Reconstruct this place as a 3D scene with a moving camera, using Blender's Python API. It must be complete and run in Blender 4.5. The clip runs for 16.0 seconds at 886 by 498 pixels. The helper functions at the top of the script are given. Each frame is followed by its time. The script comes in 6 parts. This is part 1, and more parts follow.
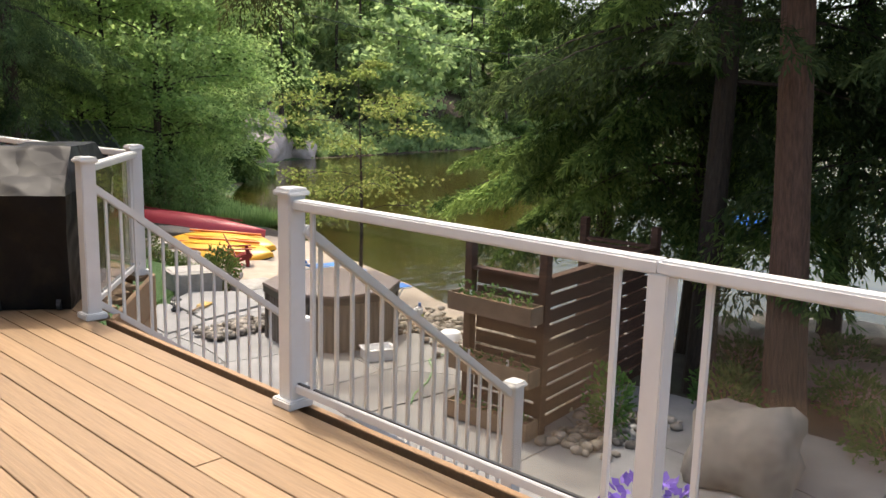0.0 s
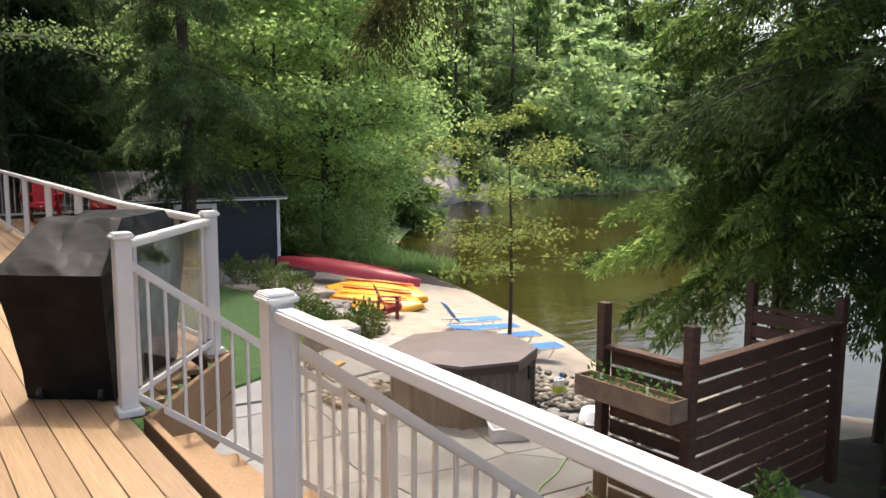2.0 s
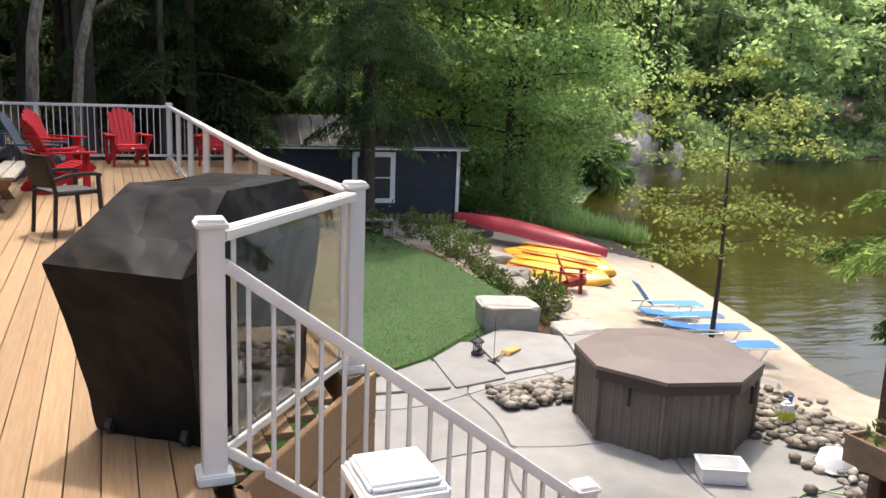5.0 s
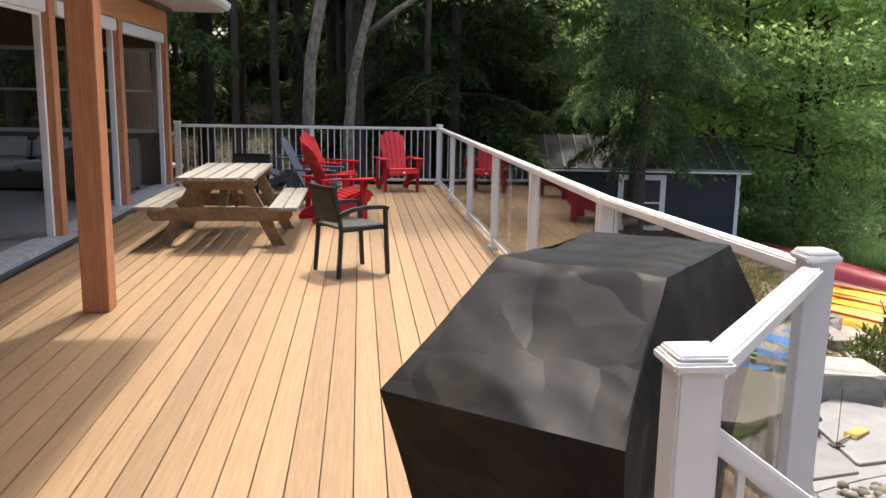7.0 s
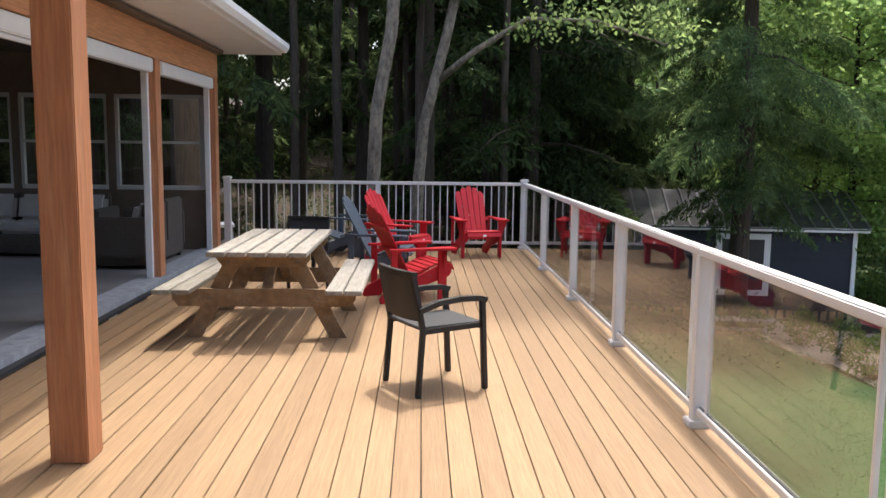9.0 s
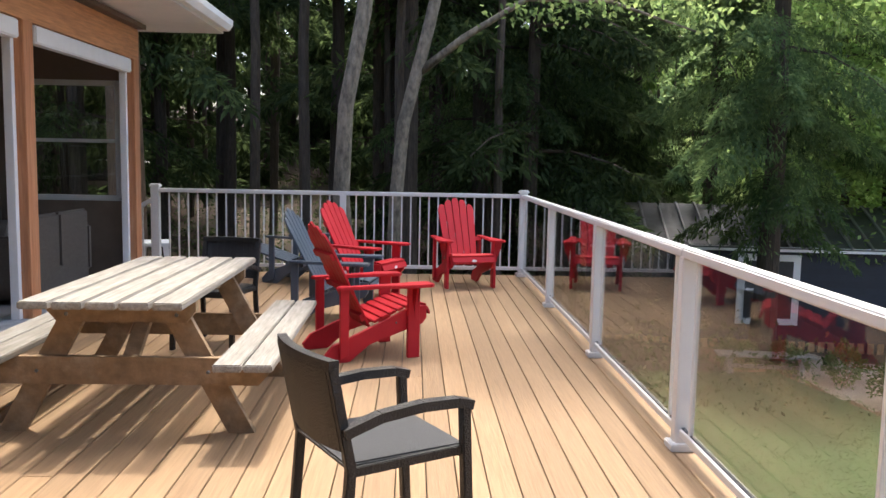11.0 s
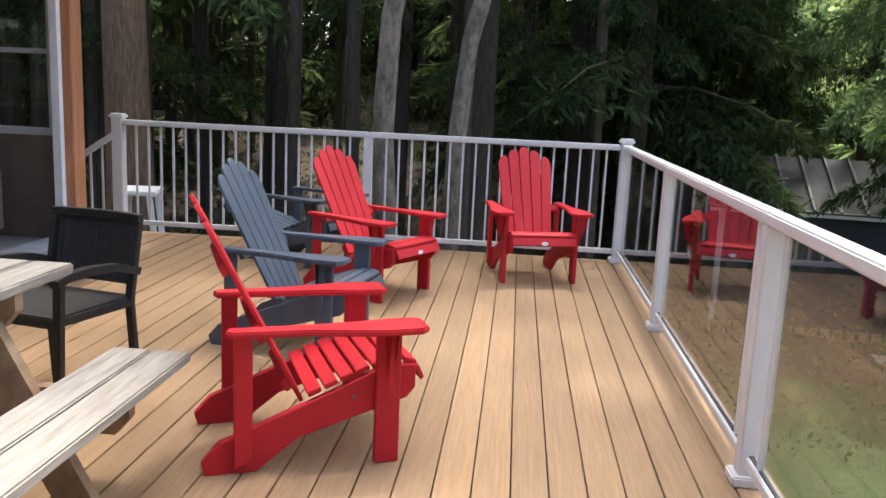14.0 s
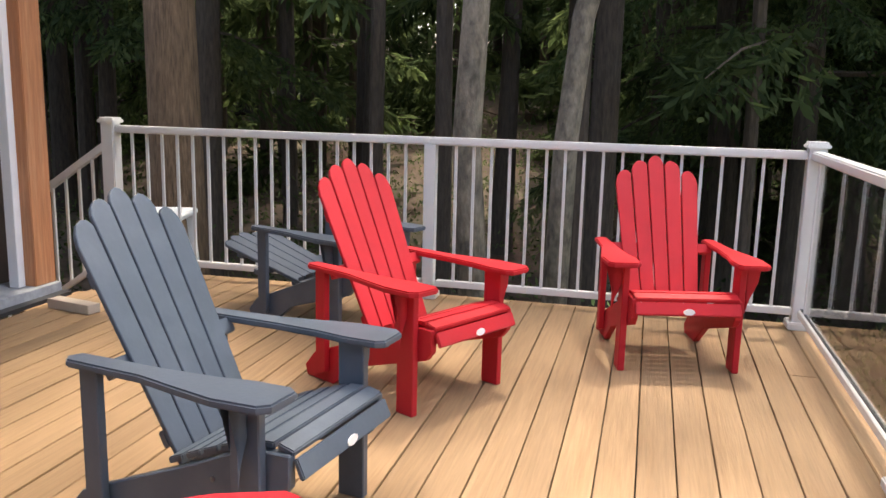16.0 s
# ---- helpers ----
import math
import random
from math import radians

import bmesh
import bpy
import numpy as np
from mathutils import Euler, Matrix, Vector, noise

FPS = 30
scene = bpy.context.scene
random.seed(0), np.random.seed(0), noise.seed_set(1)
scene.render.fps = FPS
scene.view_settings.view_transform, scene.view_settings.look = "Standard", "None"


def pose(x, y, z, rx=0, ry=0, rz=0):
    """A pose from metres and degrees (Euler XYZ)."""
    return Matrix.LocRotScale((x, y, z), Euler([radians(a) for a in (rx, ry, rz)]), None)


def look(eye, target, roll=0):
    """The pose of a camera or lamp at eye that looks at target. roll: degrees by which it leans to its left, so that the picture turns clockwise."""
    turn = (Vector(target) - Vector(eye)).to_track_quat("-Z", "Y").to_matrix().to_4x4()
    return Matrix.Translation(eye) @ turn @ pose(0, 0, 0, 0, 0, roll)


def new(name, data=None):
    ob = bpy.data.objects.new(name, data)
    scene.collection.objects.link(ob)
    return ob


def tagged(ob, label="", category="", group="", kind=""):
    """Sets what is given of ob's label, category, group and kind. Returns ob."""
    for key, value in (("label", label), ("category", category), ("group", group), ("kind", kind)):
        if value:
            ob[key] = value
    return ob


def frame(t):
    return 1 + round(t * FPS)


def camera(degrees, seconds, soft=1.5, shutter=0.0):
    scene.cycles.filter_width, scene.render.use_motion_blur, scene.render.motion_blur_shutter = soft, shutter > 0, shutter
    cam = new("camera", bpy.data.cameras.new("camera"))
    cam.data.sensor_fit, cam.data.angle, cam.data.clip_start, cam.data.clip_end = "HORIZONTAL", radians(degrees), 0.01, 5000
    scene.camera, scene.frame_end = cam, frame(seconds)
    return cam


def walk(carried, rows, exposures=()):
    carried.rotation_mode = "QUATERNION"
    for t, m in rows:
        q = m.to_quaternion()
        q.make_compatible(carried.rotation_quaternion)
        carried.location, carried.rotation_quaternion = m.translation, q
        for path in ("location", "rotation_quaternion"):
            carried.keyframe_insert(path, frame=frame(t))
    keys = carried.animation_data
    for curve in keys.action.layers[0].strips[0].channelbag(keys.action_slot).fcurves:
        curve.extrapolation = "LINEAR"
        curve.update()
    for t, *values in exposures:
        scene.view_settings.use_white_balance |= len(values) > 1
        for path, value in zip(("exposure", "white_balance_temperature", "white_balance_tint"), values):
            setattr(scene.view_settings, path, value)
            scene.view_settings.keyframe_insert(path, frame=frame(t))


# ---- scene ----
cam = camera(56.1, 16.0)
PATH = [
    (0, (0.423, 0.189, 1.531), (1.863, 1.532, 1.177), 1.5),
    (0.5, (0.751, 0.301, 1.555), (2.063, 1.776, 1.232), 0.9),
    (1, (1.051, 0.416, 1.59), (2.268, 1.972, 1.274), 0.4),
    (1.5, (1.376, 0.555, 1.633), (2.549, 2.149, 1.346), -0.3),
    (2, (1.654, 0.65, 1.652), (2.773, 2.286, 1.386), 0.2),
    (2.5, (1.953, 0.81, 1.663), (2.976, 2.497, 1.338), 0.8),
    (3, (2.175, 1.115, 1.665), (3.138, 2.826, 1.285), -0.4),
    (3.2, (2.224, 1.202, 1.669), (3.171, 2.922, 1.287), -0.5),
    (5.3, (2.466, 2.608, 1.641), (3.136, 4.451, 1.247), 2.1),
    (5.5, (2.438, 2.764, 1.644), (3.045, 4.628, 1.246), 1.5),
    (6, (2.316, 3.211, 1.635), (2.823, 5.105, 1.24), 1.1),
    (6.5, (2.229, 3.567, 1.624), (2.603, 5.492, 1.232), 1.1),
    (7, (2.129, 4.081, 1.604), (2.328, 6.038, 1.242), 1.0),
    (7.5, (2.046, 4.659, 1.599), (2.19, 6.63, 1.293), 0.5),
    (8, (1.979, 5.124, 1.611), (2.047, 7.104, 1.336), 0.7),
    (8.5, (1.951, 5.663, 1.61), (1.986, 7.646, 1.35), 0.6),
    (9, (1.946, 6.167, 1.593), (2.001, 8.151, 1.348), 0.7),
    (9.2, (1.955, 6.438, 1.594), (1.978, 8.424, 1.357), 0.8),
    (11.3, (2.22, 8.904, 1.424), (2.317, 10.89, 1.21), 1.1),
    (11.5, (2.262, 9.063, 1.404), (2.375, 11.046, 1.169), 1.0),
    (12, (2.341, 9.549, 1.415), (2.43, 11.527, 1.134), 1.8),
    (12.5, (2.407, 10.122, 1.435), (2.436, 12.1, 1.135), 1.7),
    (13, (2.497, 10.67, 1.431), (2.409, 12.641, 1.108), 1.7),
    (13.5, (2.531, 11.211, 1.408), (2.402, 13.176, 1.058), 2.4),
    (14, (2.614, 11.716, 1.408), (2.451, 13.675, 1.042), 2.7),
    (14.5, (2.638, 12.281, 1.399), (2.388, 14.229, 1.021), 2.6),
    (15, (2.646, 12.891, 1.416), (2.4, 14.835, 1.014), 1.5),
    (15.5, (2.626, 13.423, 1.389), (2.301, 15.356, 0.995), 1.3),
    (16, (2.638, 13.979, 1.318), (2.17, 15.888, 0.95), 1.4),
]
walk(cam, [(t, look(e, g, r)) for t, e, g, r in PATH], exposures=[(0, 1.5, 6900, 10), (3, 1.6, 6750, 10), (5.5, 1.7, 6750, 10), (9, 1.78, 6450, 10), (11.5, 1.98, 6400, 10), (12.5, 1.9, 6300, 10), (14, 2.12, 6450, 10), (15, 2.22, 7050, 12), (16, 2.4, 7350, 12)])

# ---- world and light ----
SUN_TO = Vector((0.085, 0.32, 0.95)).normalized()
world = bpy.data.worlds.new("sky")
scene.world = world
world.use_nodes = True
wn = world.node_tree
sky = wn.nodes.new("ShaderNodeTexSky")
sky.sky_type = 'NISHITA'
sky.sun_disc = False
sky.sun_elevation = math.asin(SUN_TO.z)
sky.sun_rotation = math.atan2(SUN_TO.x, SUN_TO.y)
sky.air_density, sky.dust_density, sky.ozone_density = 1.0, 5.0, 1.0
wn.links.new(sky.outputs[0], wn.nodes["Background"].inputs[0])
wn.nodes["Background"].inputs[1].default_value = 0.15
sun = new("sun", bpy.data.lights.new("sun", "SUN"))
sun.data.energy, sun.data.angle, sun.data.color = 1.3, radians(2.2), (1.0, 0.94, 0.84)
sun.matrix_world = look((0, 0, 30), Vector((0, 0, 30)) - SUN_TO)


# ---- small helpers ----
def link_mesh(name, bm, material, smooth=False):
    me = bpy.data.meshes.new(name)
    bm.to_mesh(me)
    bm.free()
    if material:
        me.materials.append(material)
    if smooth:
        for p in me.polygons:
            p.use_smooth = True
    return me


def part(name, bm, material, parent, label="", smooth=False):
    ob = new(name, link_mesh(name, bm, material, smooth))
    if parent is not None:
        ob.parent = parent
    if label:
        ob["label"] = label
    return ob


def part_mesh(name, me, parent, m=None):
    ob = new(name, me)
    if parent is not None:
        ob.parent = parent
    if m is not None:
        ob.matrix_local = m
    return ob


def thing(name, label, category, m=None, group="", kind=""):
    ob = new(name)
    ob.empty_display_size = 0.1
    if m is not None:
        ob.matrix_world = m
    return tagged(ob, label, category, group, kind)


def add_box(bm, c, s, m=None, bevel=0.0):
    r = bmesh.ops.create_cube(bm, size=1.0)
    mat = Matrix.Translation(c) @ Matrix.Diagonal((s[0], s[1], s[2], 1))
    if m is not None:
        mat = m @ mat
    bmesh.ops.transform(bm, matrix=mat, verts=r["verts"])
    if bevel > 0:
        es = list({e for v in r["verts"] for e in v.link_edges})
        bmesh.ops.bevel(bm, geom=es, offset=bevel, segments=2, affect='EDGES')
    return bm


def box(c, s, m=None, bevel=0.0):
    return add_box(bmesh.new(), c, s, m, bevel)


def beam(p, q, w, h, bevel=0.004, bm=None):
    """A bar of width w and height h from p to q, upright as far as may be."""
    p, q = Vector(p), Vector(q)
    d = q - p
    bm = bm or bmesh.new()
    up = Vector((0, 0, 1)) if abs(d.normalized().z) < 0.99 else Vector((0, 1, 0))
    y = d.normalized()
    x = y.cross(up).normalized()
    z = x.cross(y)
    m = Matrix((x, y, z)).transposed().to_4x4()
    m.translation = (p + q) / 2
    return add_box(bm, (0, 0, 0), (w, d.length, h), m, bevel)


def prism(pts, t, m=None, bevel=0.0):
    """An outline in the local xz plane, t thick in y."""
    bm = bmesh.new()
    a = [bm.verts.new((x, -t / 2, z)) for x, z in pts]
    b = [bm.verts.new((x, t / 2, z)) for x, z in pts]
    n = len(pts)
    bm.faces.new(a)
    bm.faces.new(b[::-1])
    for i in range(n):
        bm.faces.new((a[(i + 1) % n], a[i], b[i], b[(i + 1) % n]))
    bmesh.ops.recalc_face_normals(bm, faces=bm.faces)
    if bevel > 0:
        es = [e for e in bm.edges if e.calc_face_angle(0) > 0.6]
        bmesh.ops.bevel(bm, geom=es, offset=bevel, segments=1, affect='EDGES')
    if m is not None:
        bm.transform(m)
    return bm


def tube(pts, radii, seg=8, bm=None):
    """A round tapered limb along points."""
    bm = bm or bmesh.new()
    rings = []
    pts = [Vector(p) for p in pts]
    for i, p in enumerate(pts):
        d = (pts[min(i + 1, len(pts) - 1)] - pts[max(i - 1, 0)]).normalized()
        u = d.cross(Vector((0.31, 0.93, 0.2))).normalized()
        v = d.cross(u)
        rings.append([bm.verts.new(p + float(radii[i]) * (math.cos(a) * u + math.sin(a) * v))
                      for a in (2 * math.pi * k / seg for k in range(seg))])
    for r0, r1 in zip(rings, rings[1:]):
        for k in range(seg):
            bm.faces.new((r0[k], r0[(k + 1) % seg], r1[(k + 1) % seg], r1[k]))
    bm.faces.new(rings[0][::-1])
    bm.faces.new(rings[-1])
    return bm


def stone(seed, s, rough=0.18, sub=2, flat=0.0):
    """A lump of rock with flattened sides; s: its half sizes."""
    bm = bmesh.new()
    bmesh.ops.create_icosphere(bm, subdivisions=sub, radius=1.0)
    off = Vector((seed * 7.3, seed * 3.1, seed * 1.7))
    for v in bm.verts:
        n = v.co.normalized()
        k = 1 + rough * noise.noise(n * 1.3 + off) + 0.4 * rough * noise.noise(n * 3.7 + off)
        c = Vector([math.copysign(abs(a) ** (1 - flat), a) for a in n])
        v.co = Vector((c.x * s[0], c.y * s[1], c.z * s[2])) * k
    return bm


# ---- materials ----
def material(name, color, rough=0.6, metal=0.0, vary=0.15, scale=6.0, stretch=(1, 1, 1), bump=0.0, bump_scale=40.0,
             bump_dist=0.02, stain=None, stain_scale=1.5, stain_amount=0.4, rnd=0.0, island=0.0, spec=0.5, coat=0.0, obj=True):
    """A surface with two scales of variation, an optional stain colour, relief and a tone for each object or island."""
    m = bpy.data.materials.new(name)
    m.use_nodes = True
    nt = m.node_tree
    N, L = nt.nodes, nt.links
    b = N["Principled BSDF"]
    b.inputs["Roughness"].default_value = rough
    b.inputs["Metallic"].default_value = metal
    b.inputs["Specular IOR Level"].default_value = spec
    b.inputs["Coat Weight"].default_value = coat
    tc = N.new("ShaderNodeTexCoord")
    mp = N.new("ShaderNodeMapping")
    mp.inputs["Scale"].default_value = stretch
    L.new(tc.outputs["Object"], mp.inputs["Vector"])
    vec = mp.outputs["Vector"]
    if rnd > 0:
        oi = N.new("ShaderNodeObjectInfo")
        ad = N.new("ShaderNodeVectorMath")
        ml = N.new("ShaderNodeMath")
        ml.operation = 'MULTIPLY'
        ml.inputs[1].default_value = 37.0
        L.new(oi.outputs["Random"], ml.inputs[0])
        L.new(vec, ad.inputs[0])
        L.new(ml.outputs[0], ad.inputs[1])
        vec = ad.outputs[0]
    n1 = N.new("ShaderNodeTexNoise")
    n1.inputs["Scale"].default_value = scale
    n1.inputs["Detail"].default_value = 6
    n1.inputs["Roughness"].default_value = 0.6
    L.new(vec, n1.inputs["Vector"])
    mr = N.new("ShaderNodeMapRange")
    mr.inputs["From Min"].default_value, mr.inputs["From Max"].default_value = 0.3, 0.7
    mr.inputs["To Min"].default_value, mr.inputs["To Max"].default_value = 1 - vary, 1 + vary
    L.new(n1.outputs["Fac"], mr.inputs["Value"])
    fac = mr.outputs["Result"]
    for amount, kind in ((rnd, "o"), (island, "i")):
        if amount > 0:
            src = (oi.outputs["Random"] if kind == "o" else N.new("ShaderNodeNewGeometry").outputs["Random Per Island"])
            r2 = N.new("ShaderNodeMapRange")
            r2.inputs["To Min"].default_value, r2.inputs["To Max"].default_value = 1 - amount, 1 + amount
            L.new(src, r2.inputs["Value"])
            mu = N.new("ShaderNodeMath")
            mu.operation = 'MULTIPLY'
            L.new(fac, mu.inputs[0])
            L.new(r2.outputs["Result"], mu.inputs[1])
            fac = mu.outputs[0]
    col = None
    if stain:
        n2 = N.new("ShaderNodeTexNoise")
        n2.inputs["Scale"].default_value = stain_scale
        n2.inputs["Detail"].default_value = 8
        n2.inputs["Roughness"].default_value = 0.65
        L.new(vec, n2.inputs["Vector"])
        r3 = N.new("ShaderNodeMapRange")
        r3.inputs["From Min"].default_value, r3.inputs["From Max"].default_value = 0.48, 0.68
        r3.inputs["To Max"].default_value = stain_amount
        L.new(n2.outputs["Fac"], r3.inputs["Value"])
        mx = N.new("ShaderNodeMix")
        mx.data_type = 'RGBA'
        mx.inputs["A"].default_value = (*color, 1)
        mx.inputs["B"].default_value = (*stain, 1)
        L.new(r3.outputs["Result"], mx.inputs["Factor"])
        col = mx.outputs["Result"]
    sc = N.new("ShaderNodeVectorMath")
    sc.operation = 'SCALE'
    if col:
        L.new(col, sc.inputs[0])
    else:
        sc.inputs[0].default_value = color
    L.new(fac, sc.inputs["Scale"])
    L.new(sc.outputs[0], b.inputs["Base Color"])
    if bump > 0:
        n3 = N.new("ShaderNodeTexNoise")
        n3.inputs["Scale"].default_value = bump_scale
        n3.inputs["Detail"].default_value = 5
        L.new(vec, n3.inputs["Vector"])
        bp = N.new("ShaderNodeBump")
        bp.inputs["Strength"].default_value = bump
        bp.inputs["Distance"].default_value = bump_dist
        L.new(n3.outputs["Fac"], bp.inputs["Height"])
        L.new(bp.outputs[0], b.inputs["Normal"])
    return m


def foliage(name, color, tip, trans=0.45):
    m = bpy.data.materials.new(name)
    m.use_nodes = True
    N, L = m.node_tree.nodes, m.node_tree.links
    N.remove(N["Principled BSDF"])
    out = N["Material Output"]
    g = N.new("ShaderNodeNewGeometry")
    oi = N.new("ShaderNodeObjectInfo")
    tc = N.new("ShaderNodeTexCoord")
    nz = N.new("ShaderNodeTexNoise")
    nz.inputs["Scale"].default_value = 0.9
    L.new(tc.outputs["Object"], nz.inputs["Vector"])
    ad = N.new("ShaderNodeMath")
    ad.operation = 'ADD'
    ml = N.new("ShaderNodeMath")
    ml.operation = 'MULTIPLY_ADD'
    ml.inputs[1].default_value, ml.inputs[2].default_value = 1.8, -0.7
    L.new(nz.outputs["Fac"], ml.inputs[0])
    L.new(ml.outputs[0], ad.inputs[0])
    m2 = N.new("ShaderNodeMath")
    m2.operation = 'MULTIPLY_ADD'
    m2.inputs[1].default_value, m2.inputs[2].default_value = 0.7, -0.25
    L.new(g.outputs["Random Per Island"], m2.inputs[0])
    L.new(m2.outputs[0], ad.inputs[1])
    ramp = N.new("ShaderNodeMix")
    ramp.data_type = 'RGBA'
    ramp.inputs["A"].default_value = (*color, 1)
    ramp.inputs["B"].default_value = (*tip, 1)
    L.new(ad.outputs[0], ramp.inputs["Factor"])
    ramp.clamp_factor = True
    sc = N.new("ShaderNodeVectorMath")
    sc.operation = 'SCALE'
    r = N.new("ShaderNodeMapRange")
    r.inputs["To Min"].default_value, r.inputs["To Max"].default_value = 0.75, 1.25
    L.new(oi.outputs["Random"], r.inputs["Value"])
    L.new(ramp.outputs["Result"], sc.inputs[0])
    L.new(r.outputs["Result"], sc.inputs["Scale"])
    d = N.new("ShaderNodeBsdfDiffuse")
    t = N.new("ShaderNodeBsdfTranslucent")
    mx = N.new("ShaderNodeMixShader")
    mx.inputs[0].default_value = trans
    L.new(sc.outputs[0], d.inputs["Color"])
    s2 = N.new("ShaderNodeVectorMath")
    s2.operation = 'MULTIPLY'
    s2.inputs[1].default_value = (1.35, 1.35, 1.15)
    L.new(sc.outputs[0], s2.inputs[0])
    L.new(s2.outputs[0], t.inputs["Color"])
    L.new(d.outputs[0], mx.inputs[1])
    L.new(t.outputs[0], mx.inputs[2])
    L.new(mx.outputs[0], out.inputs["Surface"])
    return m


def glass(name, tint, ior=0.05, rough=0.0):
    m = bpy.data.materials.new(name)
    m.use_nodes = True
    N, L = m.node_tree.nodes, m.node_tree.links
    N.remove(N["Principled BSDF"])
    tr = N.new("ShaderNodeBsdfTransparent")
    tr.inputs[0].default_value = (*tint, 1)
    gl = N.new("ShaderNodeBsdfGlossy")
    gl.inputs["Roughness"].default_value = rough
    lw = N.new("ShaderNodeLayerWeight")
    lw.inputs[0].default_value = 0.5
    pw = N.new("ShaderNodeMath")
    pw.operation = 'POWER'
    pw.inputs[1].default_value = 4.0
    fr = N.new("ShaderNodeMath")
    fr.operation = 'MULTIPLY_ADD'
    fr.inputs[1].default_value, fr.inputs[2].default_value = 0.85, ior
    fr.use_clamp = True
    mx = N.new("ShaderNodeMixShader")
    L.new(lw.outputs["Facing"], pw.inputs[0])
    L.new(pw.outputs[0], fr.inputs[0])
    L.new(fr.outputs[0], mx.inputs[0])
    L.new(tr.outputs[0], mx.inputs[1])
    L.new(gl.outputs[0], mx.inputs[2])
    L.new(mx.outputs[0], N["Material Output"].inputs["Surface"])
    return m


M_DECK = material("deck_pine", (0.268, 0.170, 0.089), 0.62, vary=0.16, scale=5, stretch=(14, 0.7, 14), bump=0.10, bump_scale=9,
                  stain=(0.200, 0.115, 0.051), stain_scale=2.2, stain_amount=0.45, rnd=0.16)
M_RIM = material("deck_rim_pine", (0.28, 0.165, 0.08), 0.65, vary=0.18, scale=5, stretch=(9, 9, 9), bump=0.1, stain=(0.3, 0.16, 0.07), rnd=0.1)
M_WHITE = material("white_powder_coat", (0.64, 0.635, 0.615), 0.35, vary=0.03, scale=9, stain=(0.54, 0.515, 0.47), stain_scale=5, stain_amount=0.25)
M_VINYL = material("white_vinyl", (0.80, 0.80, 0.80), 0.4, vary=0.03, scale=9, stain=(0.6, 0.6, 0.58), stain_amount=0.2)
M_GLASS = glass("railing_glass", (0.93, 0.935, 0.92), 0.045)
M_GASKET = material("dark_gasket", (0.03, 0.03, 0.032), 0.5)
M_CEDAR = material("stained_cedar", (0.44, 0.185, 0.085), 0.55, vary=0.2, scale=5, stretch=(12, 12, 0.8), bump=0.1, bump_scale=12,
                   stain=(0.54, 0.28, 0.15), stain_scale=1.6, stain_amount=0.7, rnd=0.06)
M_CEDAR_H = material("stained_cedar_beam", (0.56, 0.27, 0.13), 0.5, vary=0.24, scale=5, stretch=(12, 0.8, 12), bump=0.1, bump_scale=12,
                     stain=(0.38, 0.165, 0.075), stain_scale=2, stain_amount=0.5)
M_RED = material("red_poly_lumber", (0.43, 0.012, 0.020), 0.55, vary=0.07, scale=8, bump=0.03, bump_scale=60, stain=(0.40, 0.02, 0.03), stain_amount=0.3, spec=0.3)
M_BLUE = material("slate_blue_poly_lumber", (0.062, 0.082, 0.108), 0.42, vary=0.09, scale=8, bump=0.03, bump_scale=60, stain=(0.14, 0.16, 0.19), stain_amount=0.3)
M_GREYWOOD = material("weathered_wood", (0.235, 0.214, 0.180), 0.8, vary=0.26, scale=5, stretch=(12, 1.0, 12), bump=0.25, bump_scale=10,
                      stain=(0.33, 0.315, 0.285), stain_scale=1.8, stain_amount=0.7, rnd=0.12)
M_BROWNWOOD = material("weathered_brown_wood", (0.235, 0.150, 0.080), 0.8, vary=0.26, scale=5, stretch=(3, 3, 3), bump=0.2, bump_scale=14,
                       stain=(0.33, 0.26, 0.18), stain_scale=2, stain_amount=0.6, rnd=0.12)
M_WICKER = material("black_wicker", (0.016, 0.015, 0.015), 0.45, vary=0.3, scale=60, bump=0.5, bump_scale=120)
M_BLACKMETAL = material("black_frame", (0.010, 0.0095, 0.0095), 0.36, vary=0.3, scale=60, bump=0.5, bump_scale=130)
M_SLING = material("grey_woven_seat", (0.028, 0.029, 0.032), 0.55, vary=0.4, scale=90, bump=0.3, bump_scale=160)
M_COVER = material("black_vinyl_cover", (0.011, 0.011, 0.012), 0.42, vary=0.25, scale=3, bump=0.25, bump_scale=6, bump_dist=0.02, spec=0.075,
                   stain=(0.034, 0.029, 0.016), stain_scale=4.5, stain_amount=0.45)
_cn, _cl = M_COVER.node_tree.nodes, M_COVER.node_tree.links
_cb = [nd for nd in _cn if nd.bl_idname == "ShaderNodeBump"][0]
_cv = _cn.new("ShaderNodeTexVoronoi")
_cv.feature = 'DISTANCE_TO_EDGE'
_cv.inputs["Scale"].default_value = 3.6
_cz = _cn.new("ShaderNodeTexNoise")
_cz.inputs["Scale"].default_value = 2.2
_ct = _cn.new("ShaderNodeTexCoord")
_ca = _cn.new("ShaderNodeVectorMath")
_ca.operation = 'MULTIPLY_ADD'
_ca.inputs[1].default_value = (0.5, 0.5, 0.5)
_cl.new(_ct.outputs["Object"], _cz.inputs["Vector"])
_cl.new(_cz.outputs["Color"], _ca.inputs[0])
_cl.new(_ct.outputs["Object"], _ca.inputs[2])
_cl.new(_ca.outputs[0], _cv.inputs["Vector"])
_cl.new(_cv.outputs["Distance"], _cb.inputs["Height"])
_cb.inputs["Strength"].default_value = 0.13
_cb.inputs["Distance"].default_value = 0.10
